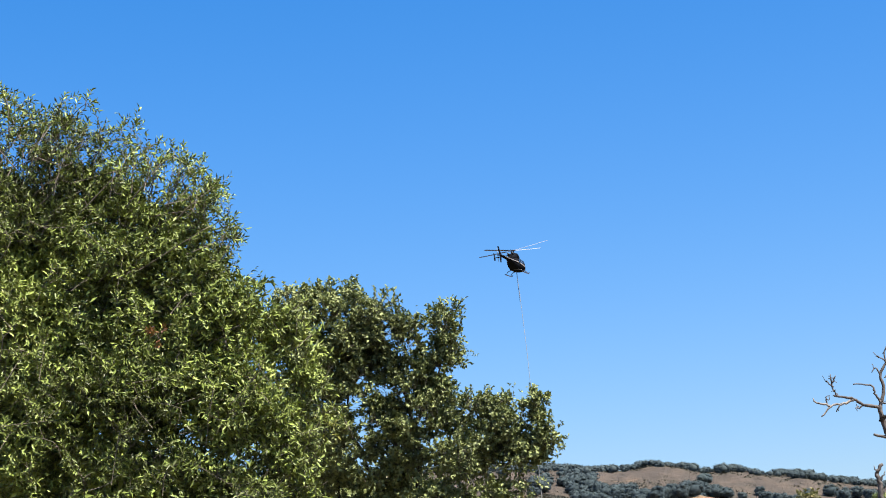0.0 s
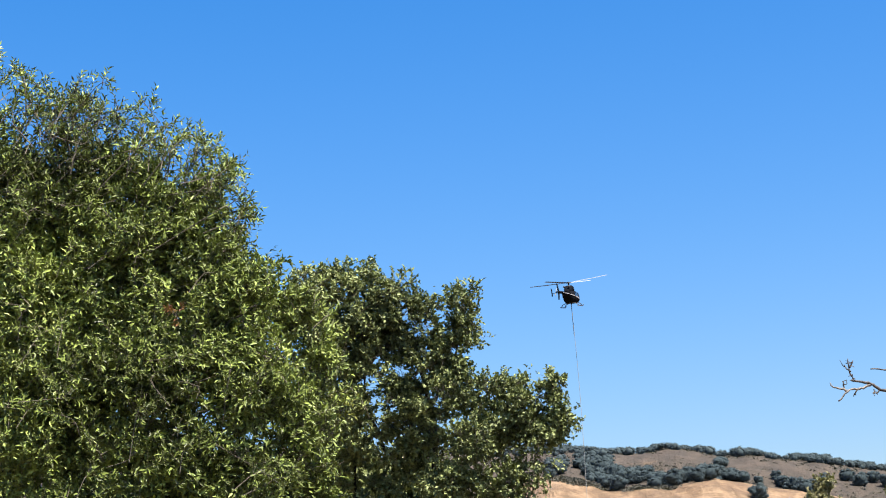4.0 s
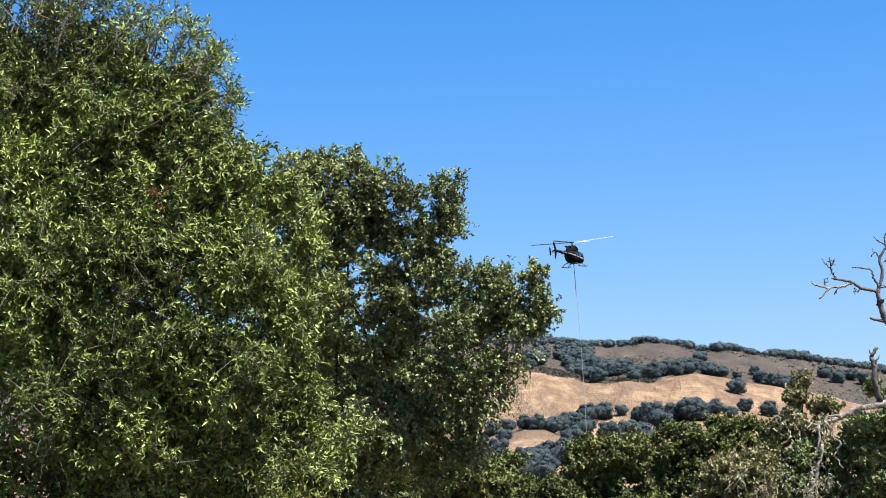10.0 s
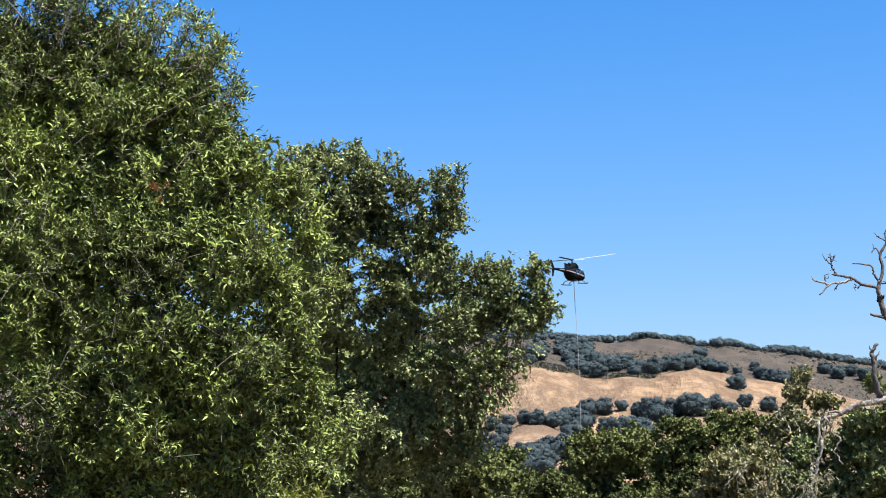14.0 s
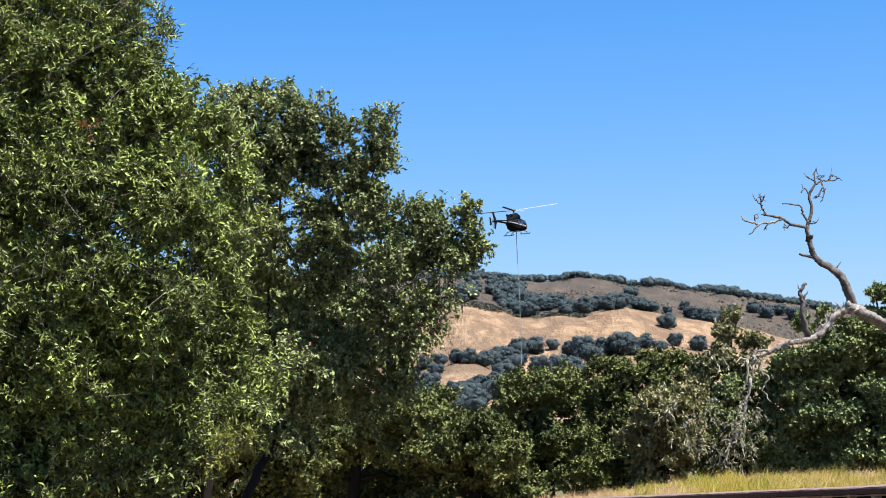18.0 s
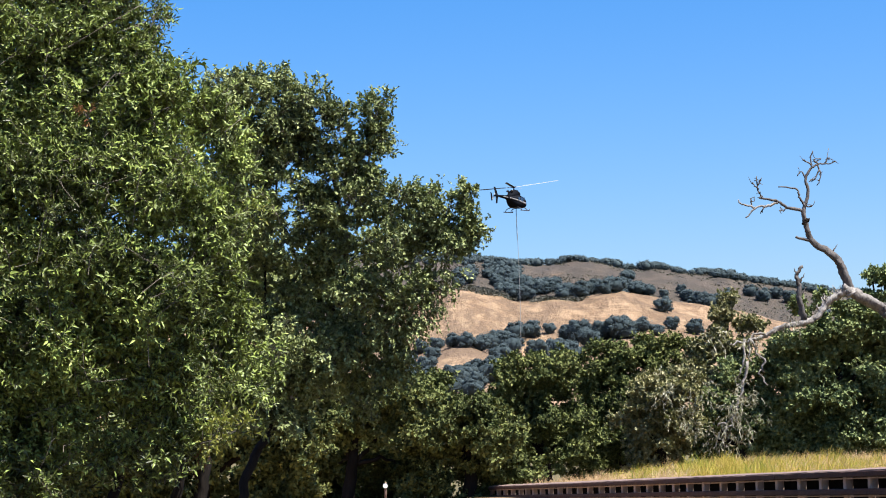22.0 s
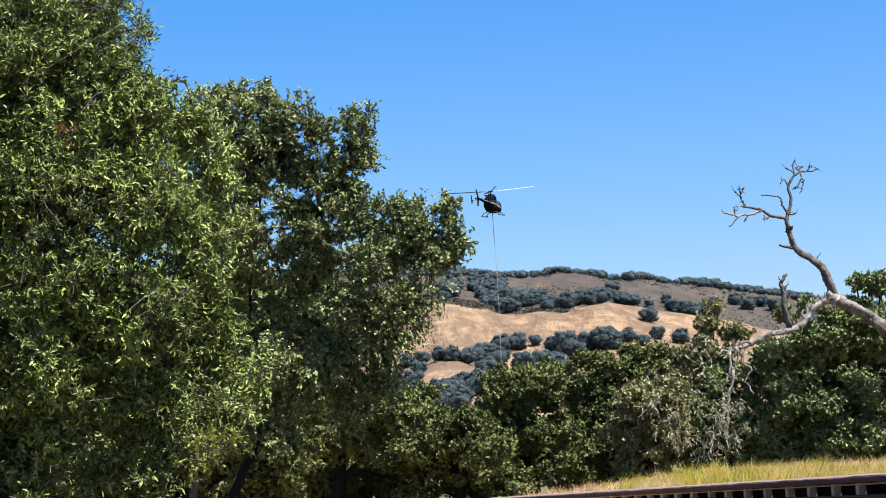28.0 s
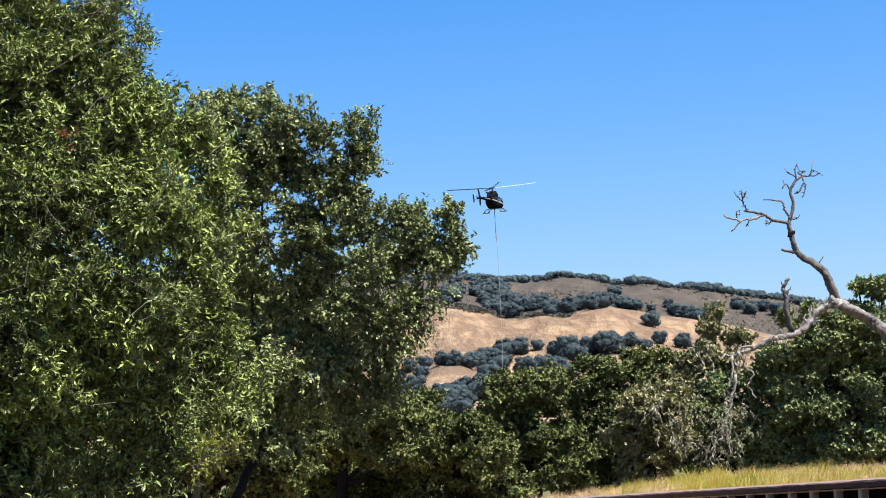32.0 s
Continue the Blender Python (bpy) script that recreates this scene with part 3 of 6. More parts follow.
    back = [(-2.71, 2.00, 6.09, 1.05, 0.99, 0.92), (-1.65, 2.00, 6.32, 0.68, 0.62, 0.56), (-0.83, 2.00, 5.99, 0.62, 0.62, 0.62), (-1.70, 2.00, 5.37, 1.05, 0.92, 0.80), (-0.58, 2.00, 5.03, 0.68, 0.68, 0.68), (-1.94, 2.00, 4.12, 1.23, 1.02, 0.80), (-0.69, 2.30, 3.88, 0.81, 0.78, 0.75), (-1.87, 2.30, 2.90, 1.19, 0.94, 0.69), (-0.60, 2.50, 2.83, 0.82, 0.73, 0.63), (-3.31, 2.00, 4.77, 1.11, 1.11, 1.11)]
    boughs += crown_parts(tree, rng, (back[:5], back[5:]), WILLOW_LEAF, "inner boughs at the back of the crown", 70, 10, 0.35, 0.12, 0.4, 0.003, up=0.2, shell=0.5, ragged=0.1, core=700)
    # thin pale branchlets with leaves in tufts: open ones along the rim, others over the face of the crown
    tips, ways = [], []
    for u in rng.uniform(0, len(rim_x) - 1.01, 200):
        k = int(u)
        out = unit(np.array([rim_z[k] - rim_z[k + 1], 0.0, rim_x[k + 1] - rim_x[k]]))
        tip = np.array([np.interp(u, range(10), rim_x), -0.8 + rng.normal(0, 0.28), np.interp(u, range(10), rim_z)]) - out * abs(rng.normal(0, 0.30))
        if not clear_of(tip[None] - out * 0.12, holes[:7], 0.0, 1.0)[0]:
            continue
        tips.append(tip)
        ways.append(unit(out * 0.6 + np.array([0.15, 0, 0.55]) + rng.normal(0, 0.35, 3)))
    boughs.append(sprigs(tree, rng, np.array(tips), np.array(ways), rng.uniform(0.45, 0.85, len(tips)), "open leafy sprays at the rim of the crown"))
    for face, many in ((high[7:], 30), (middle, 26), (low, 24), (skirt[:2] + skirt[5:7], 26)):
        tips, ways = [], []
        for x, y, z, rx, ry, rz in face:
            for _ in range(int(many * rx)):
                u = unit(rng.normal(0, 1, 3) + np.array([0.2, -1.1, 0.2]))
                tips.append(np.array([x, y, z]) + u * np.array([rx, ry, rz]) * rng.uniform(0.95, 1.2))
                ways.append(unit(u * 0.35 + np.array([0.25, 0, 0.45]) + rng.normal(0, 0.5, 3)))
        boughs.append(sprigs(tree, rng, np.array(tips), np.array(ways), rng.uniform(0.3, 0.65, len(tips)), "branchlets that stand out of the crown", 0.0032))
    rim = [(-2.36, -0.70, 7.28, 0.22, 0.20, 0.19), (-1.92, -0.70, 7.19, 0.23, 0.21, 0.19), (-1.42, -0.70, 7.06, 0.24, 0.21, 0.17), (-1.01, -0.70, 6.88, 0.23, 0.20, 0.17), (-0.65, -0.70, 6.68, 0.22, 0.20, 0.17), (-0.41, -0.70, 6.42, 0.20, 0.20, 0.21), (-0.26, -0.70, 6.08, 0.15, 0.16, 0.17), (-0.10, -0.70, 5.69, 0.11, 0.10, 0.10), (-1.27, -0.40, 6.89, 0.22, 0.19, 0.17), (-0.76, -0.40, 6.48, 0.22, 0.22, 0.22)]
    boughs += crown_parts(tree, rng, (rim[:5], rim[5:]), WILLOW_LEAF, "open leafy sprays at the rim of the crown", 36, 12, 0.3, 0.062, 0.27, 0.003, up=0.7, shell=0.6, ragged=0.35, along=0.45)
    crown_parts(tree, rng, ([(-0.55, -2.25, 4.94, 0.04, 0.04, 0.04)], [(0.25, -0.85, 2.02, 0.07, 0.06, 0.06)]), RED_LEAF, "tuft of dead red leaves", 800, 9, 0.07, 0.05, 0.4)
    crown_parts(tree, rng, ([(0.47, -1.00, 2.20, 0.15, 0.14, 0.14), (0.33, -1.00, 2.14, 0.10, 0.12, 0.08), (0.64, -1.00, 2.28, 0.08, 0.12, 0.10), (0.07, 1.00, 2.73, 0.12, 0.10, 0.07), (-0.83, 0.00, 3.19, 0.12, 0.10, 0.08), (0.55, 0.70, 4.49, 0.06, 0.09, 0.12)],), YELLOW_LEAF, "yellowing leaves", 420, 11, 0.16, 0.06, 0.36)
    for pts in ([(-1.24, 2.60, 1.16), (-1.18, 2.60, 1.66), (-1.04, 2.60, 2.15), (-0.79, 2.60, 2.77), (-0.55, 2.60, 3.65)], [(-0.55, 2.60, 1.15), (-0.48, 2.60, 1.64), (-0.33, 2.60, 2.14), (-0.10, 2.60, 2.76), (0.08, 2.60, 3.64)], [(-0.23, 2.60, 1.14), (-0.19, 2.60, 1.64), (-0.14, 2.60, 2.13), (-0.22, 2.60, 2.76), (-0.36, 2.60, 3.65)], [(-2.05, 2.60, 1.18), (-1.99, 2.60, 1.67), (-2.06, 2.60, 2.30), (-2.32, 2.60, 3.31)]):
        limb("trunk", pts, 0.065, 0.03, tree, BARK, rng, 0.012, 10)
    for pts in ([(-0.74, -1.30, 4.48), (-0.51, -1.30, 4.79), (-0.28, -1.30, 5.02), (0.06, -1.50, 5.16)], [(-1.52, -0.70, 5.58), (-1.14, -0.70, 6.07), (-0.76, -0.70, 6.35), (-0.41, -0.70, 6.56)], [(-1.95, -1.10, 5.29), (-1.64, -1.10, 5.66), (-1.27, -1.10, 5.76)],
                [(-0.35, -1.20, 4.70), (-0.03, -1.20, 4.64), (0.25, -1.20, 4.71)], [(-1.05, -0.60, 5.76), (-0.97, -0.60, 6.21), (-0.73, -0.60, 6.77)], [(-0.85, -0.80, 6.15), (-0.63, -0.80, 6.37), (-0.31, -0.80, 6.50), (-0.24, -0.80, 6.59)], [(-1.36, -0.70, 6.53), (-1.26, -0.70, 6.86), (-1.04, -0.70, 7.11)], [(-0.76, -0.70, 6.40), (-0.60, -0.70, 6.62), (-0.57, -0.70, 6.87)], [(-0.60, -0.70, 6.06), (-0.38, -0.70, 6.23), (-0.14, -0.70, 6.30)], [(-1.91, -0.70, 6.76), (-1.91, -0.70, 7.10), (-1.81, -0.70, 7.35)]):
        limb("branch", pts, 0.014, 0.006, tree, TWIG, rng, 0.01, 6)
    return boughs


def broadleaf():
    """Rounded tree with small broad leaves, open inside."""
    rng = np.random.default_rng(23)
    tree = thing("cottonwood_tree", pose(-3.31, 30.0, land(-3.31, 30.0)), "rounded tree with small broad olive leaves and gaps of sky", "tree", "trees by the clearing")
    top = [(-0.19, -0.40, 7.60, 0.48, 0.48, 0.48), (0.46, -0.40, 7.89, 0.52, 0.44, 0.37), (1.10, -0.40, 7.62, 0.45, 0.43, 0.41), (1.65, -0.40, 7.26, 0.39, 0.37, 0.35), (2.26, -0.40, 7.45, 0.34, 0.34, 0.35), (2.31, -0.40, 6.98, 0.30, 0.30, 0.30), (2.02, -0.40, 6.76, 0.26, 0.23, 0.19), (1.26, -0.10, 6.83, 0.52, 0.43, 0.34), (0.26, 0.10, 7.01, 0.62, 0.56, 0.51), (-0.01, -0.40, 7.13, 0.43, 0.44, 0.45), (0.73, -0.40, 7.25, 0.50, 0.45, 0.41), (0.08, -0.40, 6.38, 0.46, 0.46, 0.46), (0.91, -0.40, 6.55, 0.48, 0.41, 0.34), (1.64, -0.40, 6.44, 0.39, 0.34, 0.28)] + [(-0.19, -0.40, 7.84, 0.34, 0.34, 0.34), (2.10, -0.40, 6.33, 0.26, 0.23, 0.19), (1.28, -0.40, 7.19, 0.32, 0.32, 0.32), (-0.36, -0.20, 5.67, 0.41, 0.46, 0.50), (0.42, -0.20, 5.66, 0.46, 0.43, 0.41), (1.12, -0.20, 5.78, 0.46, 0.40, 0.34), (1.53, -0.20, 5.45, 0.37, 0.34, 0.32), (1.26, -0.20, 6.15, 0.32, 0.29, 0.26)]
    arm = [(1.82, -0.45, 5.91, 0.52, 0.43, 0.35), (2.56, -0.45, 5.93, 0.45, 0.40, 0.35), (3.15, -0.45, 5.76, 0.37, 0.36, 0.35), (3.66, -0.45, 5.95, 0.21, 0.23, 0.26), (3.80, -0.45, 5.48, 0.20, 0.20, 0.24), (3.18, -0.45, 5.28, 0.48, 0.41, 0.33), (2.46, -0.65, 5.18, 0.58, 0.49, 0.39), (2.76, -0.45, 4.51, 0.45, 0.41, 0.36), (1.98, -0.45, 4.48, 0.52, 0.45, 0.39), (3.59, -0.45, 5.23, 0.17, 0.16, 0.15)]
    fringe = [(3.35, -0.45, 4.95, 0.24, 0.22, 0.28), (3.18, -0.45, 4.52, 0.22, 0.22, 0.32), (2.98, -0.45, 4.18, 0.20, 0.20, 0.28), (2.62, -0.45, 4.20, 0.24, 0.22, 0.34), (2.78, -0.45, 3.92, 0.16, 0.16, 0.22), (2.36, -0.45, 4.10, 0.26, 0.24, 0.36)]
    inner = [(0.77, -0.70, 3.76, 0.40, 0.40, 0.40), (1.52, -0.50, 3.58, 0.41, 0.41, 0.41), (0.52, -0.50, 3.23, 0.41, 0.41, 0.41), (0.73, -0.50, 6.07, 0.39, 0.35, 0.32), (1.22, 0.10, 5.02, 0.43, 0.41, 0.38), (0.38, 0.20, 5.06, 0.47, 0.49, 0.51), (2.06, -0.30, 3.76, 0.34, 0.38, 0.43), (1.22, 0.00, 4.08, 0.52, 0.48, 0.43), (0.40, -0.10, 3.91, 0.52, 0.52, 0.52), (0.13, -0.20, 2.99, 0.59, 0.56, 0.52), (1.08, -0.10, 3.25, 0.52, 0.44, 0.37), (2.19, -0.30, 3.26, 0.28, 0.25, 0.21), (0.66, -0.10, 2.48, 0.55, 0.46, 0.37), (2.56, -0.30, 3.84, 0.32, 0.36, 0.41)] + [(2.50, -0.20, 3.40, 0.23, 0.25, 0.27), (1.68, -0.10, 3.42, 0.41, 0.41, 0.41), (1.93, 0.20, 2.88, 0.37, 0.35, 0.32), (0.99, -0.40, 5.43, 0.52, 0.46, 0.41), (1.72, -0.50, 5.22, 0.41, 0.35, 0.30), (1.28, -0.50, 6.10, 0.50, 0.41, 0.32), (1.89, -0.70, 6.31, 0.30, 0.24, 0.19), (0.09, -0.50, 5.80, 0.50, 0.51, 0.51), (0.85, 0.10, 4.47, 0.51, 0.46, 0.41), (1.68, 0.00, 3.98, 0.51, 0.44, 0.37), (-0.17, -0.60, 6.53, 0.41, 0.41, 0.41), (-0.26, 0.10, 5.06, 0.41, 0.46, 0.51), (0.48, -0.70, 7.29, 0.40, 0.36, 0.31), (0.93, -0.60, 7.07, 0.41, 0.34, 0.28)]
    inner = [(x, y + 0.4, z, rx, ry, rz) for x, y, z, rx, ry, rz in inner]
    gaps = [(1.31, 7.38, 0.08), (1.67, 7.10, 0.11), (2.14, 6.73, 0.08), (1.26, 6.42, 0.11), (1.51, 6.34, 0.08), (1.64, 6.02, 0.08), (1.04, 5.84, 0.10), (0.86, 5.72, 0.11), (0.71, 6.25, 0.11), (0.85, 6.62, 0.10), (0.74, 5.32, 0.11), (2.46, 6.58, 0.11), (0.78, 5.98, 0.12), (0.62, 5.55, 0.10)]
    boughs = crown_parts(tree, rng, [clumps(rng, g, 20, 0.8, 0.3) for g in (top[:5], top[5:10], top[10:])], COTTON_LEAF, "top bough of broad leaves", 380, 14, 0.18, 0.064, 0.58, 0.004, up=0.35, shell=0.25, ragged=0.25, core=230, facing=1.4, gaps=gaps, open_by=0.35, cell=0.13)
    boughs += crown_parts(tree, rng, [clumps(rng, g, 20, 0.8, 0.45) for g in (arm[:5], arm[5:])], COTTON_LEAF, "sunlit side bough of broad leaves", 420, 14, 0.18, 0.064, 0.58, 0.004, up=0.3, shell=0.25, ragged=0.25, core=230, facing=1.4, gaps=gaps, open_by=0.40, cell=0.13)
    boughs += crown_parts(tree, rng, (fringe,), COTTON_LEAF, "thin hanging sprays under the side bough", 300, 12, 0.22, 0.062, 0.62, 0.004, up=-0.2, droop=0.5, shell=0.6, ragged=0.4, open_by=0.5, cell=0.14, facing=0.8)
    boughs += crown_parts(tree, rng, [clumps(rng, g, 14, 0.85, 0.4) for g in (inner[:7], inner[7:14], inner[14:21], inner[21:])], COTTON_LEAF, "shaded inner bough", 290, 12, 0.2, 0.068, 0.58, 0.004, up=0.0, droop=0.3, shell=0.28, ragged=0.25, core=300, facing=1.2, gaps=gaps, open_by=0.55, cell=0.13)
    rear = [(-0.01, 2.20, 6.02, 0.64, 0.59, 0.54), (1.37, 2.20, 4.98, 0.74, 0.64, 0.54), (0.48, 2.20, 5.00, 0.64, 0.64, 0.64), (-0.02, 2.20, 4.61, 0.84, 0.84, 0.84), (1.66, 2.20, 4.08, 0.74, 0.69, 0.64), (0.66, 2.20, 3.51, 1.04, 0.89, 0.74), (2.69, 1.40, 5.55, 0.63, 0.53, 0.43)]
    boughs += crown_parts(tree, rng, (rear,), COTTON_LEAF, "inner boughs at the back of the crown", 160, 12, 0.3, 0.09, 0.7, 0.004, shell=0.5, ragged=0.1, core=400, gaps=gaps, open_by=0.35, cell=0.16)
    stem = [(-0.19, 0.90, 0.81), (-0.05, 1.10, 1.65), (0.33, 1.50, 2.41), (0.90, 1.70, 3.37), (1.40, 1.70, 4.34), (1.64, 1.50, 5.39), (1.54, 1.30, 6.34), (1.28, 1.10, 7.30)]
    limb("trunk", stem, 0.085, 0.03, tree, BARK, rng, 0.015, 10)
    for pts in ([(0.40, 0.70, 2.38), (0.37, 0.70, 3.69), (0.33, 0.70, 5.02), (0.53, 0.70, 6.46), (0.45, 0.70, 7.72)], [(1.46, 0.70, 4.24), (2.13, 0.70, 4.98), (2.89, 0.70, 5.45), (3.66, 0.70, 5.72)], [(1.57, 0.70, 5.95), (1.96, 0.70, 6.53), (2.21, 0.70, 7.39)],
                [(0.97, 0.70, 3.30), (1.54, 0.70, 3.86), (2.02, 0.70, 3.94), (2.40, 0.70, 4.22)], [(0.99, 0.70, 4.82), (0.62, 0.70, 5.78), (-0.13, 0.70, 6.76), (-0.32, 0.70, 7.74)]):
        limb("branch", pts, 0.032, 0.01, tree, BARK, rng, 0.02, 8)
    return boughs


def oak(where, blobs, material, label, seed, density=100, size=0.118, group="oaks along the clearing", overhang=1.7):
    """A low spreading oak: short trunk, boughs, dense crown of small leaf tufts."""
    rng = np.random.default_rng(seed)
    tree = thing("oak_tree", where, label, "tree", group)
    # the crown overhangs: its lower boughs stand back under the upper ones
    top = max(b[2] for b in blobs)
    blobs = [(x, y + overhang * max(0.0, 0.70 - z / top), z, rx, ry, rz) for x, y, z, rx, ry, rz in blobs]
    half = max(1, len(blobs) // 2)
    crown_parts(tree, rng, [clumps(rng, g, 18, 0.85, 0.66, (0.74, 1.0)) for g in (blobs[:half], blobs[half:]) if g], material, "", density, 13, 0.20, size, 0.62, 0.006, up=0.3, shell=0.22, ragged=0.2, core=620, facing=2.0, open_by=0.5, cell=0.22, sky=0.6)
    xs, zs = np.mean([b[0] for b in blobs]), max(b[2] for b in blobs)
    limb("trunk", [(xs * 0.3, 0.3, -0.3), (xs * 0.5, 0.3, zs * 0.35), (xs * 0.8, 0.4, zs * 0.75)], 0.24, 0.09, tree, BARK, rng, 0.03, 9)
    for b in blobs[:5]:
        limb("branch", [(xs * 0.5, 0.3, zs * 0.3), (0.5 * (xs + b[0]), 0.3, 0.5 * (zs * 0.4 + b[2])), (b[0], b[1] * 0.5, b[2])], 0.09, 0.03, tree, BARK, rng, 0.03, 6)
    return tree


def oaks():
    oak(pose(-6.46, 48.00, 1.35), [(-2.19, 0.00, 1.55, 1.23, 1.09, 0.94), (-0.87, 0.00, 1.81, 1.09, 1.01, 0.94), (0.44, 0.00, 1.78, 1.09, 1.01, 0.94), (1.76, 0.00, 1.46, 1.09, 1.01, 0.94), (2.79, 0.00, 1.88, 0.94, 0.94, 0.94), (1.18, 0.00, 2.50, 1.09, 1.01, 0.94), (3.09, 0.00, 2.89, 0.94, 0.87, 0.79), (-1.46, 0.00, 0.80, 1.09, 0.76, 0.43), (-3.50, 0.00, 0.99, 1.23, 1.01, 0.79), (-0.29, 0.00, 0.46, 0.94, 0.63, 0.32), (1.17, 0.00, 0.49, 0.94, 0.65, 0.35), (2.48, 0.00, 0.43, 0.79, 0.54, 0.29), (-2.19, 0.00, 0.39, 1.23, 0.79, 0.35)],
        DARK_OAK_LEAF, "dark shaded oak thicket behind the willow", 30, 55)
    oak(pose(-3.52, 60.00, 1.50), [(-0.71, 0.00, 2.30, 1.36, 1.18, 0.99), (0.40, 0.00, 2.83, 1.27, 1.08, 0.90), (1.68, 0.00, 2.53, 1.08, 1.04, 0.99), (-0.04, 0.90, 1.21, 1.57, 1.29, 1.01), (1.81, 0.90, 1.18, 1.38, 1.15, 0.91), (-1.52, 0.90, 1.06, 1.19, 1.01, 0.82), (-0.81, 1.20, 0.28, 0.82, 0.56, 0.30), (2.53, 1.00, 0.28, 1.01, 0.73, 0.45), (1.70, 0.00, 3.53, 0.72, 0.65, 0.59), (2.61, 0.00, 3.51, 0.66, 0.59, 0.51), (1.87, 0.30, 3.77, 0.78, 0.61, 0.44), (3.07, 0.50, 3.68, 0.78, 0.61, 0.44), (0.87, 0.00, 3.55, 0.81, 0.72, 0.62), (0.21, 1.20, 0.33, 1.01, 0.67, 0.34)] + [(0.95, 1.20, 0.24, 0.82, 0.54, 0.26), (-2.30, 1.20, 0.31, 1.01, 0.67, 0.34), (2.23, -0.50, 2.22, 0.98, 0.89, 0.80)],
        DARK_OAK_LEAF, "spreading dark green live oak in deep shade", 31, overhang=2.6)
    oak(pose(0.83, 58.00, 1.50), [(-1.19, 0.00, 2.51, 1.23, 1.05, 0.87), (0.05, 0.00, 2.57, 1.17, 0.93, 0.69), (0.72, -1.00, 1.82, 0.94, 0.94, 0.94), (-0.85, 0.00, 1.44, 1.49, 1.23, 0.96), (0.55, 0.40, 0.80, 1.41, 1.10, 0.79), (-1.89, 0.50, 3.25, 0.79, 0.65, 0.52), (1.37, 0.90, 0.88, 0.79, 0.79, 0.79), (-1.40, -0.50, 0.30, 0.95, 0.67, 0.39), (-0.19, -0.50, 0.03, 0.95, 0.60, 0.25)],
        DARK_OAK_LEAF, "rounded bright green live oak with dense foliage", 32)
    oak(pose(3.35, 66.00, 1.57), [(-0.19, 0.00, 4.00, 1.33, 1.13, 0.93), (0.62, 0.00, 4.29, 0.93, 0.83, 0.73), (-1.10, 0.00, 3.92, 0.79, 0.76, 0.73), (0.07, 0.00, 2.69, 1.60, 1.45, 1.29), (1.05, 0.00, 1.67, 1.39, 1.39, 1.39), (-1.15, 0.00, 2.31, 0.89, 0.99, 1.09)],
        DARK_OAK_LEAF, "tall dark green live oak in the thicket", 33)
    oak(pose(6.54, 68.00, 1.90), [(-0.68, 0.00, 4.25, 1.02, 0.95, 0.87), (0.38, 0.00, 4.65, 1.02, 0.86, 0.71), (1.63, 0.00, 4.83, 1.12, 0.90, 0.67), (-0.31, 0.00, 2.79, 1.54, 1.44, 1.33), (-1.32, 0.00, 3.64, 0.60, 0.60, 0.60), (0.96, 0.00, 3.39, 1.33, 1.23, 1.12), (-0.57, 0.00, 1.14, 1.33, 1.23, 1.12)],
        DARK_OAK_LEAF, "green live oak with sunlit rounded top", 34)
    oak(pose(7.09, 62.00, 2.05), [(0.02, 0.00, 2.72, 1.03, 0.91, 0.80), (-0.67, 0.00, 1.88, 0.84, 0.79, 0.74), (0.55, 0.00, 1.57, 1.03, 0.98, 0.93), (-0.33, 0.00, 0.84, 1.12, 0.88, 0.65), (0.98, 0.00, 2.89, 0.65, 0.69, 0.74)],
        LICHEN_OAK, "pale green oak hung with grey lichen", 35)
    oak(pose(9.85, 66.00, 2.06), [(0.34, 0.00, 6.31, 0.24, 0.24, 0.24), (0.11, 0.00, 5.70, 0.36, 0.32, 0.28), (0.02, 0.00, 4.99, 0.44, 0.40, 0.36), (0.91, 0.00, 5.38, 0.28, 0.26, 0.24), (1.36, 0.00, 5.43, 0.24, 0.22, 0.20), (-0.40, 0.00, 4.50, 0.65, 0.55, 0.44), (0.51, 0.00, 4.48, 0.69, 0.59, 0.49), (-0.74, 0.00, 3.69, 0.69, 0.69, 0.69)],
        LICHEN_OAK, "narrow ragged oak with lichened branches", 36, 150)
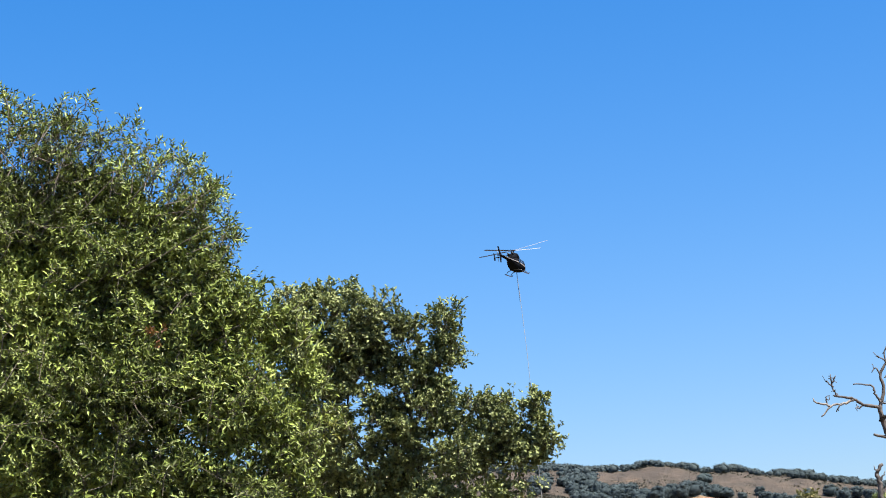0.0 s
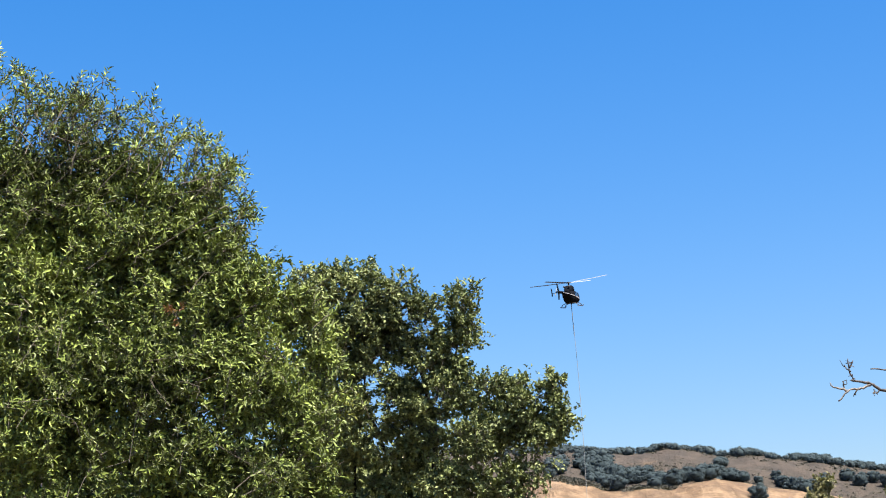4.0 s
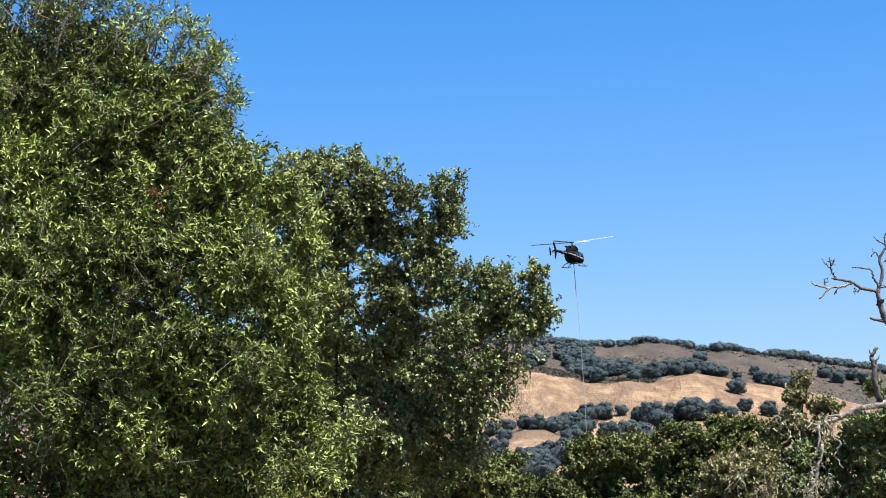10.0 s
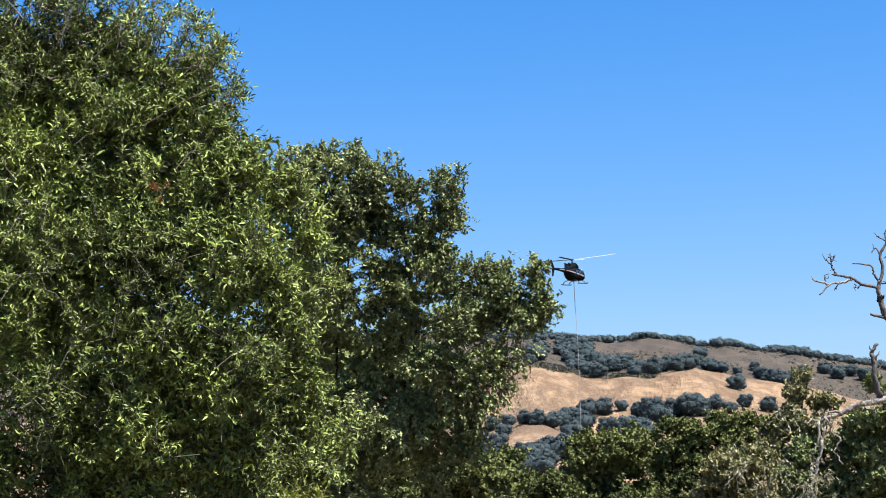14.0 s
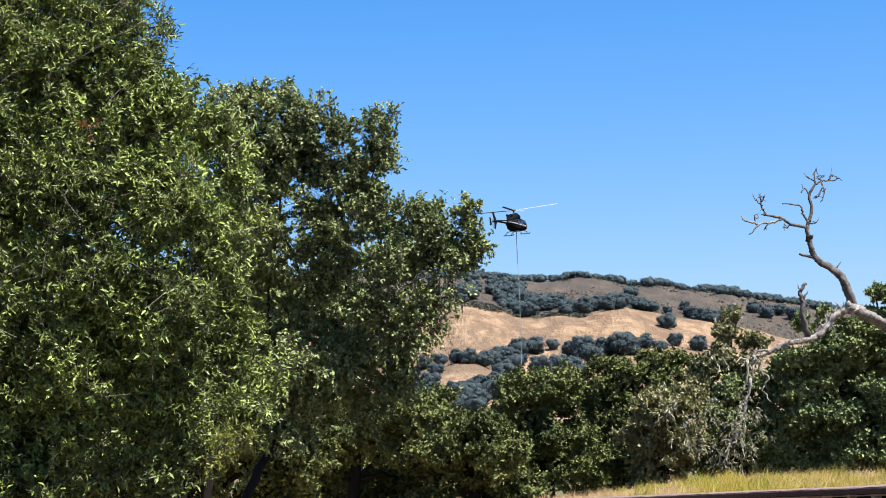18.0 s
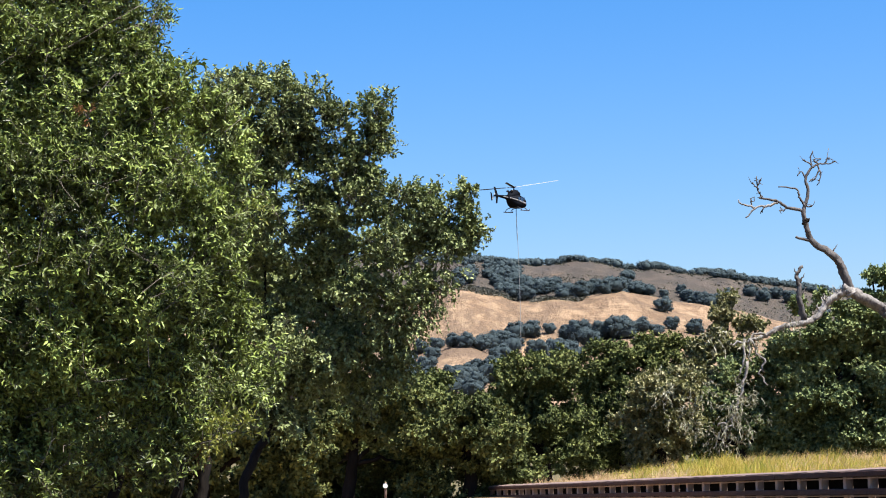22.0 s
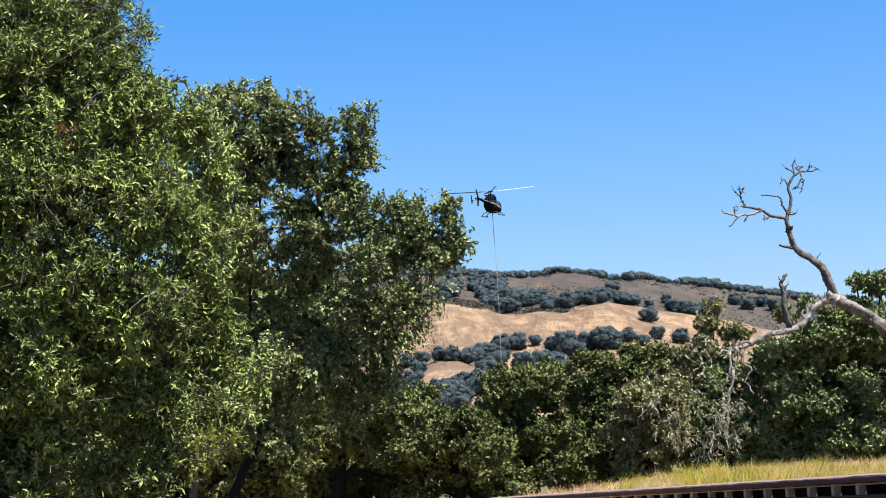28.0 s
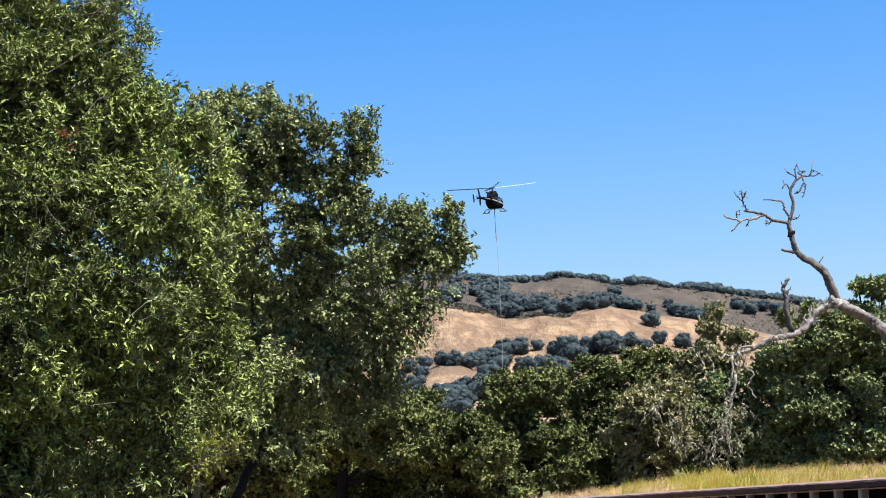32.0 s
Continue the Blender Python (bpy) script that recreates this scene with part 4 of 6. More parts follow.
    oak(pose(13.14, 64.00, 2.09), [(0.46, 0.00, 4.81, 1.16, 0.96, 0.76), (-0.74, -0.00, 4.24, 1.16, 0.96, 0.76), (1.65, 0.00, 4.98, 1.06, 0.96, 0.86), (-1.67, 0.00, 3.38, 0.86, 0.81, 0.76), (-0.22, 0.00, 2.86, 1.65, 1.45, 1.25), (1.94, -0.00, 3.01, 1.45, 1.45, 1.45), (-1.44, 0.00, 1.81, 1.06, 0.96, 0.86), (0.29, 0.00, 1.29, 1.45, 1.16, 0.86), (3.01, 0.00, 4.76, 1.06, 1.06, 1.06), (3.72, 0.00, 3.37, 1.25, 1.25, 1.25), (3.04, 0.00, 1.62, 1.45, 1.35, 1.25), (-0.59, -0.50, 4.67, 0.47, 0.39, 0.31), (-1.38, -0.50, 4.37, 0.47, 0.39, 0.31), (1.56, -0.50, 5.43, 0.54, 0.45, 0.35)] + [(0.78, -0.50, 5.58, 0.54, 0.43, 0.31), (2.53, -0.50, 5.31, 0.66, 0.53, 0.39), (1.73, -0.50, 1.25, 1.44, 1.15, 0.86), (0.22, 2.00, 3.77, 1.70, 1.29, 0.89), (2.05, 2.00, 3.94, 1.90, 1.50, 1.09), (3.66, 2.00, 3.90, 1.70, 1.39, 1.09), (0.76, 2.00, 2.35, 2.30, 1.70, 1.09), (-1.39, 0.00, 0.75, 0.86, 0.67, 0.47), (-0.52, 0.00, 0.63, 1.06, 0.74, 0.43), (0.64, 0.00, 0.61, 1.06, 0.74, 0.43), (1.81, 0.00, 0.58, 1.06, 0.74, 0.43), (2.98, -0.00, 0.65, 1.06, 0.76, 0.47), (-0.80, -0.60, 5.62, 0.26, 0.22, 0.20), (-0.98, -0.60, 5.78, 0.16, 0.16, 0.14), (-0.09, -0.60, 5.95, 0.18, 0.16, 0.20)],
        OAK_LEAF, "broad dark green live oak below the dead tree", 37, overhang=0.35)
    oak(pose(17.41, 72.00, 1.90), [(-0.62, 0.00, 7.90, 0.30, 0.30, 0.24), (-0.12, 0.00, 7.86, 0.46, 0.40, 0.30), (0.48, 0.00, 7.86, 0.50, 0.42, 0.34), (1.05, 0.00, 7.80, 0.50, 0.45, 0.36), (0.30, 0.00, 7.55, 0.34, 0.28, 0.14), (-0.95, 0.00, 7.08, 0.26, 0.22, 0.13), (-0.40, 0.00, 7.02, 0.24, 0.20, 0.12), (1.10, 0.00, 6.90, 0.30, 0.28, 0.22)],
        OAK_LEAF, "dark oak with a flat leafy top", 38, 150)
    oak(pose(10.23, 64.00, 2.09), [(0.29, 0.00, 1.55, 0.76, 0.76, 0.76), (-0.47, -0.00, 2.15, 0.57, 0.62, 0.67), (0.84, -0.00, 0.76, 1.06, 0.81, 0.57), (-1.30, 0.00, 1.00, 0.67, 0.67, 0.67), (-0.15, 0.00, 0.39, 1.06, 0.76, 0.47), (-0.42, -0.00, 3.32, 0.55, 0.55, 0.55), (0.25, 0.50, 3.53, 0.47, 0.47, 0.47), (-0.95, -0.00, 2.35, 0.67, 0.67, 0.67), (0.61, 0.50, 2.74, 0.59, 0.63, 0.67)],
        OAK_LEAF, "low dark oak scrub under hanging dead limbs", 39)

    for x, y, wide in ((-6.5, 66.0, 5), (-2.0, 68.0, 5), (4.0, 73.0, 6), (11.0, 74.0, 6)):
        rng = np.random.default_rng(int(50 + x))
        low = [(1.5 * (k - wide / 2) + rng.normal(0, 0.2), rng.normal(0, 0.4), rng.uniform(1.6, 2.8), rng.uniform(1.0, 1.4), rng.uniform(0.8, 1.1), rng.uniform(1.0, 1.3)) for k in range(wide + 1)]
        oak(pose(x, y, float(land(x, y))), low, DARK_OAK_LEAF, "low dark oak brush in the shade behind taller oaks", int(70 + x), 40)


def dead_tree():
    """Bleached dead oak: bare crooked limbs with broken stubs."""
    rng = np.random.default_rng(5)
    tree = thing("dead_tree", pose(14.99, 62.00, 2.11), "bleached dead oak with bare crooked limbs and stubs", "tree", "trees by the clearing")
    limb("trunk", [(2.08, 0.00, -0.56), (2.02, -0.00, 1.70), (1.50, 0.00, 3.60), (0.70, 0.00, 4.62), (-0.10, 0.00, 5.34)], 0.24, 0.19, tree, STREAKED_WOOD, rng, 0.015, 20, 7, "split grey trunk with torn wood", 0.10, 0.16)
    limb("upper_trunk", [(-0.12, 0.00, 5.36), (-0.52, 0.00, 5.62), (-0.95, 0.00, 5.85), (-1.36, 0.00, 6.08)], 0.175, 0.19, tree, STREAKED_WOOD, rng, 0.010, 18, 7, gnarl=0.08, flute=0.15)
    limb("rotten_collar", [(-0.02, 0.00, 5.24), (-0.14, 0.00, 5.38), (-0.27, 0.00, 5.47)], 0.20, 0.18, tree, CHAR_WOOD, rng, 0.010, 14, 4, "dark rotten wood at the break", 0.2, 0.15)
    for _ in range(14):
        at = Vector((-0.10, 0.00, 5.36)).lerp(Vector((0.62, 0.00, 4.72)), rng.uniform(0, 1))
        way = Vector((0.72, 0, -0.62)) * rng.uniform(-0.5, 0.5) + Vector((rng.normal(0.05, 0.08), -0.14, rng.uniform(0.05, 0.22)))
        limb("splinter", [at, at + way * 0.5, at + way], rng.uniform(0.025, 0.05), 0.008, tree, DEAD_WOOD, rng, 0.01, 5, 3)
    limb("knot", [(-1.20, -0.02, 5.92), (-1.36, -0.03, 6.08), (-1.52, -0.02, 6.20)], 0.21, 0.13, tree, DEAD_WOOD, rng, 0.012, 12, 5, "pale swollen fork", 0.14)
    limb("main_limb", [(-1.24, 0.00, 5.98), (-1.44, 0.00, 6.63), (-1.61, 0.00, 7.03), (-1.92, 0.00, 7.37), (-2.26, 0.00, 7.57), (-2.53, 0.00, 7.85), (-2.63, 0.00, 8.25), (-2.72, 0.00, 8.72), (-2.67, 0.00, 9.05)], 0.16, 0.06, tree, CHAR_WOOD, rng, 0.008, 16, 7, gnarl=0.08, flute=0.13)
    limb("main_limb", [(-2.67, 0.00, 9.01), (-2.53, 0.00, 9.46), (-2.59, -0.00, 9.93), (-2.36, 0.00, 10.29), (-2.08, 0.00, 10.44)], 0.065, 0.03, tree, CHAR_WOOD, rng, 0.008, 8, 5, gnarl=0.14)
    limb("side_limb", [(-2.74, 0.00, 8.80), (-3.27, 0.00, 8.95), (-3.57, 0.00, 9.15), (-4.04, 0.00, 9.27), (-4.20, 0.00, 9.28)], 0.06, 0.03, tree, CHAR_WOOD, rng, 0.012, 7, 5)
    limb("side_limb", [(-3.57, 0.00, 9.11), (-3.90, 0.00, 9.00), (-4.29, 0.00, 8.97), (-4.70, 0.00, 8.61)], 0.05, 0.022, tree, DEAD_WOOD, rng, 0.012, 6, 5)
    limb("side_limb", [(-4.36, 0.00, 8.97), (-4.63, 0.00, 9.03), (-4.84, 0.00, 9.10), (-4.93, 0.00, 9.25)], 0.04, 0.02, tree, DEAD_WOOD, rng, 0.01, 6, 4)
    limb("side_limb", [(-2.71, 0.00, 9.05), (-2.85, 0.00, 9.29), (-2.88, 0.00, 9.54), (-3.16, 0.00, 9.63), (-3.54, 0.00, 9.65)], 0.042, 0.02, tree, CHAR_WOOD, rng, 0.01, 6, 4)
    limb("stub", [(-2.57, 0.00, 7.81), (-2.80, 0.00, 7.85), (-3.03, 0.00, 7.93)], 0.06, 0.04, tree, CHAR_WOOD, rng, 0.005, 7)
    limb("stub", [(-1.87, 0.00, 7.31), (-1.75, 0.00, 7.46), (-1.62, 0.00, 7.63)], 0.035, 0.01, tree, CHAR_WOOD, rng, 0.005, 6)
    limb("stub", [(-2.70, 0.00, 8.33), (-2.64, 0.00, 8.47), (-2.60, 0.00, 8.52)], 0.11, 0.09, tree, BARK, rng, 0.005, 7)
    limb("low_limb", [(-1.13, 0.00, 5.98), (-1.59, 0.00, 5.98), (-2.08, 0.00, 5.62), (-2.49, 0.00, 5.15), (-3.05, 0.00, 4.97), (-3.68, 0.00, 4.87), (-4.17, 0.00, 4.59), (-4.73, 0.00, 4.43)], 0.135, 0.06, tree, DEAD_WOOD, rng, 0.016, 16, 7, "pale bleached limb", 0.10, 0.18)
    for _ in range(22):
        s = Vector((-1.36, 0.00, 6.03)).lerp(Vector((-2.34, 0.00, 5.36)), rng.uniform(0, 1))
        limb("splinter", [s, s + Vector((rng.normal(0, 0.06), 0, 0.15)), s + Vector((rng.normal(0, 0.14), rng.normal(0, 0.1), rng.uniform(0.2, 0.5)))], rng.uniform(0.03, 0.06), 0.01, tree, DEAD_WOOD, rng, 0.01, 5, 3)
    limb("upright_stub", [(-2.85, 0.00, 5.10), (-3.01, 0.00, 5.79), (-2.99, 0.00, 6.27), (-3.07, 0.00, 6.62), (-2.84, 0.00, 6.91)], 0.105, 0.05, tree, CHAR_WOOD, rng, 0.015, 14, 6, gnarl=0.12, flute=0.18)
    for a, b in (((-3.03, 0.00, 6.56), (-3.13, 0.00, 6.87)), ((-2.95, 0.00, 6.37), (-2.78, 0.00, 6.67)), ((-2.93, 0.00, 5.98), (-2.72, 0.00, 6.21))):
        limb("splinter", [a, Vector(a).lerp(Vector(b), 0.5), b], 0.045, 0.01, tree, CHAR_WOOD, rng, 0.01, 5, 3)
    for a, b, c, r in (((-2.36, 0.00, 10.29), (-2.40, 0.00, 10.63), (-2.31, 0.00, 10.88), 0.03), ((-2.34, 0.00, 10.39), (-2.60, 0.00, 10.53), (-2.67, 0.00, 10.57), 0.03), ((-2.61, 0.00, 9.93), (-2.75, 0.00, 10.18), (-2.87, -0.00, 10.01), 0.03), ((-2.08, 0.00, 10.44), (-1.80, -0.00, 10.42), (-1.52, 0.00, 10.51), 0.03), ((-1.91, 0.00, 10.44), (-1.83, 0.00, 10.59), (-1.75, 0.00, 10.63), 0.03),
                    ((-2.16, 0.00, 10.40), (-2.08, 0.00, 10.03), (-2.23, -0.00, 9.68), 0.03), ((-2.11, -0.00, 10.23), (-2.32, 0.00, 9.88), (-2.48, -0.00, 9.81), 0.03), ((-2.16, 0.00, 10.42), (-2.29, 0.00, 10.56), (-2.06, 0.00, 10.60), 0.03), ((-4.19, 0.00, 9.43), (-4.25, 0.00, 9.69), (-4.26, 0.00, 10.04), 0.03), ((-4.20, 0.00, 9.59), (-4.37, 0.00, 9.75), (-4.40, 0.00, 9.81), 0.03),
                    ((-4.23, 0.00, 9.73), (-4.13, 0.00, 9.88), (-4.15, 0.00, 9.92), 0.03), ((-4.48, 0.00, 9.01), (-4.49, 0.00, 9.19), (-4.50, 0.00, 9.28), 0.03), ((-3.98, 0.00, 9.02), (-4.10, 0.00, 8.91), (-4.18, 0.00, 8.75), 0.03), ((-3.27, 0.00, 8.95), (-3.41, 0.00, 8.83), (-3.52, 0.00, 8.87), 0.03), ((-2.60, 0.00, 8.97), (-2.48, 0.00, 8.95), (-2.40, 0.00, 8.99), 0.03), ((-4.20, 0.00, 9.28), (-4.15, 0.00, 9.35), (-4.19, 0.00, 9.49), 0.03)):
        limb("twig", [a, b, c], r * 1.0, r * 0.55, tree, CHAR_WOOD, rng, 0.012, 5, 4)
        for _ in range(2):
            s = Vector(b).lerp(Vector(c), rng.uniform(0, 0.9))
            limb("twig", [s, s + Vector(rng.normal(0, 0.05, 3)), s + Vector(rng.normal(0, 0.12, 3))], 0.018, 0.009, tree, CHAR_WOOD, rng, 0.01, 5, 3)
    for pts in ([(-4.86, -0.80, 4.41), (-4.67, -0.80, 4.03), (-4.41, -0.80, 3.63), (-4.57, -0.80, 3.26), (-4.34, -0.80, 2.88)], [(-4.31, -0.80, 4.53), (-4.64, -0.80, 4.61), (-4.91, -0.80, 4.20), (-4.83, -0.80, 3.67)], [(-4.62, -0.80, 4.42), (-5.15, -0.80, 4.30), (-5.56, -0.80, 4.22)],
                [(-4.98, -0.80, 3.68), (-5.14, -0.80, 2.74), (-5.47, -0.80, 1.91), (-5.77, -0.80, 1.45), (-5.92, -0.80, 0.90)], [(-5.47, -0.80, 1.91), (-5.63, -0.80, 1.73), (-6.05, -0.80, 1.55)], [(-5.03, -0.80, 4.43), (-5.13, -0.80, 3.68), (-5.31, -0.80, 3.16)]):
        limb("hanging_limb", pts, 0.05, 0.02, tree, DEAD_WOOD, rng, 0.04, 7, 4)
    for i, (x, y, z, r) in enumerate(((-5.51, -1.00, 1.81, 0.75), (-5.46, -1.40, 2.07, 0.40), (-5.76, -1.40, 1.62, 0.40), (-5.21, -1.40, 2.44, 0.35), (-5.09, -1.00, 2.73, 0.50), (-6.18, -1.00, 1.27, 0.55), (-6.59, -1.00, 2.76, 0.45), (-3.49, -1.00, 5.13, 0.30), (-7.82, -1.20, 2.78, 0.55), (-7.21, -1.20, 1.84, 0.50), (-6.03, -1.50, 4.39, 0.40), (-4.92, -1.50, 4.37, 0.35))):
        leaves, a, b = sprays(rng, [(x, y, z, r, r * 0.5, r * 1.3)], 30, 9, 0.26, 0.15, 0.24, up=-0.2, droop=0.8, shell=0.7, ragged=0.5)
        tagged(child("lichen", leaf_mesh("lichen", *leaves, LICHEN), tree, "grey strands of lichen"), kind="stuff")


# ---- trees on the hills ----
def lobes(rng, blobs, rough, fine=2):
    """Lumpy solid lobes: displaced spheres, one for each blob. Returns corners and triangles."""
    bm = bmesh.new()
    bmesh.ops.create_icosphere(bm, subdivisions=fine, radius=1.0)
    ball = np.array([v.co[:] for v in bm.verts])
    tris = np.array([[v.index for v in f.verts] for f in bm.faces])
    bm.free()
    V, T = [], []
    for x, y, z, rx, ry, rz in blobs:
        seed = rng.uniform(0, 50, 3)
        bump = np.array([noise.noise(Vector(p * 2.6 + seed)) + 0.6 * noise.noise(Vector(p * 6.0 + seed)) for p in ball])
        V.append(np.array([x, y, z]) + ball * (0.84 + rough * bump)[:, None] * np.array([rx, ry, rz]))
        T.append(tris + len(ball) * (len(V) - 1))
    return np.vstack(V), np.vstack(T)


def hill_crown(seed, wide, high, fine=2, tufts=8.0, count=14, big=1.0, leaf=0.36):
    """A far oak crown: small lumpy lobes under a coat of leaf tufts. Returns one set of corners and triangles."""
    rng = np.random.default_rng(seed)
    # one broad dome, and mounds that break its outline
    blobs = [(0, 0, high * 0.40, wide * 0.43, wide * 0.43, high * 0.46)]
    for _ in range(count):
        u = unit(rng.normal(size=3) * np.array([1, 1, 0.8]) + np.array([0, 0, 0.35]))
        s, k = rng.uniform(0.11, 0.19) * big, rng.uniform(0.26, 0.40)
        blobs.append((wide * k * u[0], wide * k * u[1], high * (0.42 + k * u[2] * 1.05), wide * s, wide * s, high * s * rng.uniform(0.8, 1.1)))
    V, T = lobes(rng, blobs, 0.3, fine)
    (B, A, N, L, W), a, b = sprays(rng, blobs, tufts, 5, 0.22, leaf, 0.9, up=0.15, shell=0.12, ragged=0.15, facing=2.5, spread=1.6)
    A = unit(A - N * (A * N).sum(axis=1)[:, None])
    side = unit(np.cross(A, N))
    tuft = np.stack([B - side * W[:, None] / 2, B + side * W[:, None] / 2, B + A * L[:, None]], axis=1).reshape(-1, 3)
    return np.vstack([V, tuft]), np.vstack([T, np.arange(len(tuft)).reshape(-1, 3) + len(V)])


def hill_trees():
    kinds = []
    for i in range(5):
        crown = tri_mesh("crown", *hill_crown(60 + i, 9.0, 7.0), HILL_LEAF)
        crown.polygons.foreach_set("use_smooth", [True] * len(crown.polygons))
        rng = np.random.default_rng(80 + i)
        v, f = tube(curve_points([(0, 0, -1.0), (0.2, 0, 1.5), (0.5, 0.1, 4.0)], 4), np.linspace(0.45, 0.2, 9), 7, 0.1, rng)
        kinds.append((crown, mesh_of("trunk", v, f, BARK, True)))
    rng = np.random.default_rng(4)
    low = [(-17, 622, 0.85), (-9, 426, 0.65), (-8, 610, 0.73), (-4, 372, 0.61), (-6, 344, 0.59), (-12, 410, 0.70), (-2, 474, 0.52), (2, 458, 0.56), (5, 455, 0.59), (9, 457, 0.65), (15, 611, 0.94), (20, 619, 0.84), (25, 637, 0.98), (30, 643, 0.99), (22, 608, 1.03), (13, 427, 0.73), (6, 352, 0.60), (8, 347, 0.71), (3, 337, 0.50), (10, 352, 0.66), (-9, 330, 0.58), (-7, 363, 0.57), (-3, 349, 0.52), (-1, 320, 0.54), (-12, 475, 0.61)] + [(-19, 636, 0.78), (-3, 437, 0.51), (1, 309, 0.50), (4, 300, 0.47), (1, 346, 0.54), (4, 341, 0.60), (7, 354, 0.53), (10, 386, 0.53), (5, 313, 0.53)]
    edge = [(37, 647, 0.62), (42, 634, 0.86), (46, 628, 1.24), (48, 614, 1.05), (53, 621, 1.06), (58, 617, 1.27), (61, 616, 0.97), (68, 632, 0.82), (80, 647, 0.75), (72, 625, 0.64), (40, 594, 1.21), (37, 609, 0.93), (30, 596, 1.12), (83, 696, 0.95), (87, 641, 0.88)]
    mid = [(29, 998, 1.00), (33, 1019, 1.09), (38, 1017, 1.21), (43, 1000, 1.33), (47, 995, 1.24), (52, 992, 1.12), (29, 736, 0.96), (33, 729, 0.91), (58, 1006, 0.95), (62, 1015, 0.84), (47, 727, 0.73), (68, 977, 1.28), (56, 745, 1.11), (80, 983, 1.34), (64, 730, 0.91), (69, 732, 0.96), (99, 992, 1.18), (105, 989, 1.06), (110, 987, 0.94), (24, 1017, 0.90)]
    right = [(131, 983, 1.00), (136, 978, 1.17), (141, 977, 1.05), (147, 981, 1.17), (129, 997, 0.77), (118, 984, 0.70), (154, 996, 1.01), (170, 1017, 1.04), (174, 1002, 1.14), (184, 1015, 1.04), (189, 1003, 1.15), (6, 756, 0.76), (14, 993, 0.88)]
    for belt, words in ((low, "dark oak with a haze tint in a belt below the golden slope"), (edge, "dark oak at the foot of the golden slope"), (mid, "dark oak behind the golden crest"), (right, "dark oak on the brown slope")):
        for x, y, s in belt:
            crown, stem = kinds[rng.integers(5)]
            tree = thing("hill_oak", Matrix.Translation((x, y, float(land(x, y)))) @ Matrix.Rotation(rng.uniform(0, 6.28), 4, "Z") @ Matrix.Scale(s, 4), words, "tree", "oaks on the hillside")
            child("crown", crown, tree)
            child("trunk", stem, tree)
    # low brown and grey-green scrub over the high slopes, and mats of it along the golden crest
    n = 9000
    az, r = np.radians(rng.uniform(-13, 14, n)), rng.uniform(825, 1150, n)
    x, y = r * np.sin(az), r * np.cos(az)
    keep = np.sin(x * 0.045 + np.sin(y * 0.03) * 2) + np.sin(y * 0.05 + x * 0.02) + rng.normal(0, 0.7, n) > 0.1
    spots = [np.stack([x[keep], y[keep]], -1)]
    for cx, cy, wide, deep, many in ((18, 745, 9, 12, 800), (40, 727, 6, 5, 260), (50, 728, 5, 5, 240), (30, 733, 4, 3, 120), (136, 955, 12, 10, 260)):
        spots.append(np.array([cx, cy]) + rng.normal(0, 0.5, (many, 2)) * np.array([wide, deep]))
    x, y = np.vstack(spots).T
    root = np.repeat(np.stack([x, y, land(x, y)], -1), 9, axis=0)
    n = len(root)
    size = np.repeat(rng.uniform(0.4, 1.0, n // 9) ** 2 * 1.2 + 0.3, 9)
    way = unit(rng.normal(size=(n, 3)) * np.array([1, 1, 0.5]) + np.array([0, 0, 0.6]))
    me = leaf_mesh("scrub", root + way * (size * 0.5)[:, None] * np.array([1.2, 1.2, 0.7]), way, unit(rng.normal(size=(n, 3)) * 0.6 + np.array([0, -0.5, 1.0])), size * rng.uniform(0.6, 1.1, n), size * 0.6, SCRUB)
    tagged(new("scrub", me), "low brown and grey-green scrub on the high slopes", "shrubs", kind="stuff")
    # the wooded skyline, and the groves that run down from it
    V, T, count = [], [], 0
    shapes = [hill_crown(100 + k, 9.0, 6.5, 1, 1.3, 5, 1.1, 0.55) for k in range(8)]
    spots = []
    for _ in range(520):
        az, reach = rng.uniform(-4.5, 15), np.arange(1060.0, 1300.0, 6.0)
        r = float(reach[np.argmax(land(reach * math.sin(radians(az)), reach * math.cos(radians(az))) / reach)]) - rng.uniform(-4, 20)
        if abs(az - 3.12) > 0.09:
            spots.append((r * math.sin(radians(az)), r * math.cos(radians(az)), rng.uniform(0.5, 0.95) * (0.92 + 0.12 * math.sin(az * 2.3) + 0.12 * math.sin(az * 5.1))))
    for az0, az1, r0, r1, many in ((8.2, 14.5, 1090, 1150, 120), (-1.5, 1.35, 1070, 1150, 80), (11.5, 14.5, 1000, 1090, 40)):
        for _ in range(many):
            az, r = radians(rng.uniform(az0, az1)), rng.uniform(r0, r1)
            spots.append((r * math.sin(az), r * math.cos(az), rng.uniform(0.5, 0.9)))
    for cx, cy, wide, deep, many in ((34, 1045, 10, 75, 44), (40, 1003, 12, 22, 26), (55, 1004, 12, 12, 18), (82, 993, 22, 12, 40), (100, 996, 14, 16, 26), (136, 984, 9, 9, 14), (12, 1030, 7, 18, 10), (104, 1040, 5, 8, 5)):
        for _ in range(many):
            a, d = rng.uniform(0, 6.28), rng.uniform(0, 1) ** 0.5
            spots.append((cx + wide * d * math.cos(a), cy + deep * d * math.sin(a), rng.uniform(0.55, 1.05)))
    for i, (x, y, size) in enumerate(spots):
        v, f = shapes[i % 8]
        V.append(v * size + np.array([x, y, float(land(x, y)) - 0.5]))
        T.append(f + count)
        count += len(v)
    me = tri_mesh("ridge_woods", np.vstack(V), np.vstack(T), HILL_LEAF)
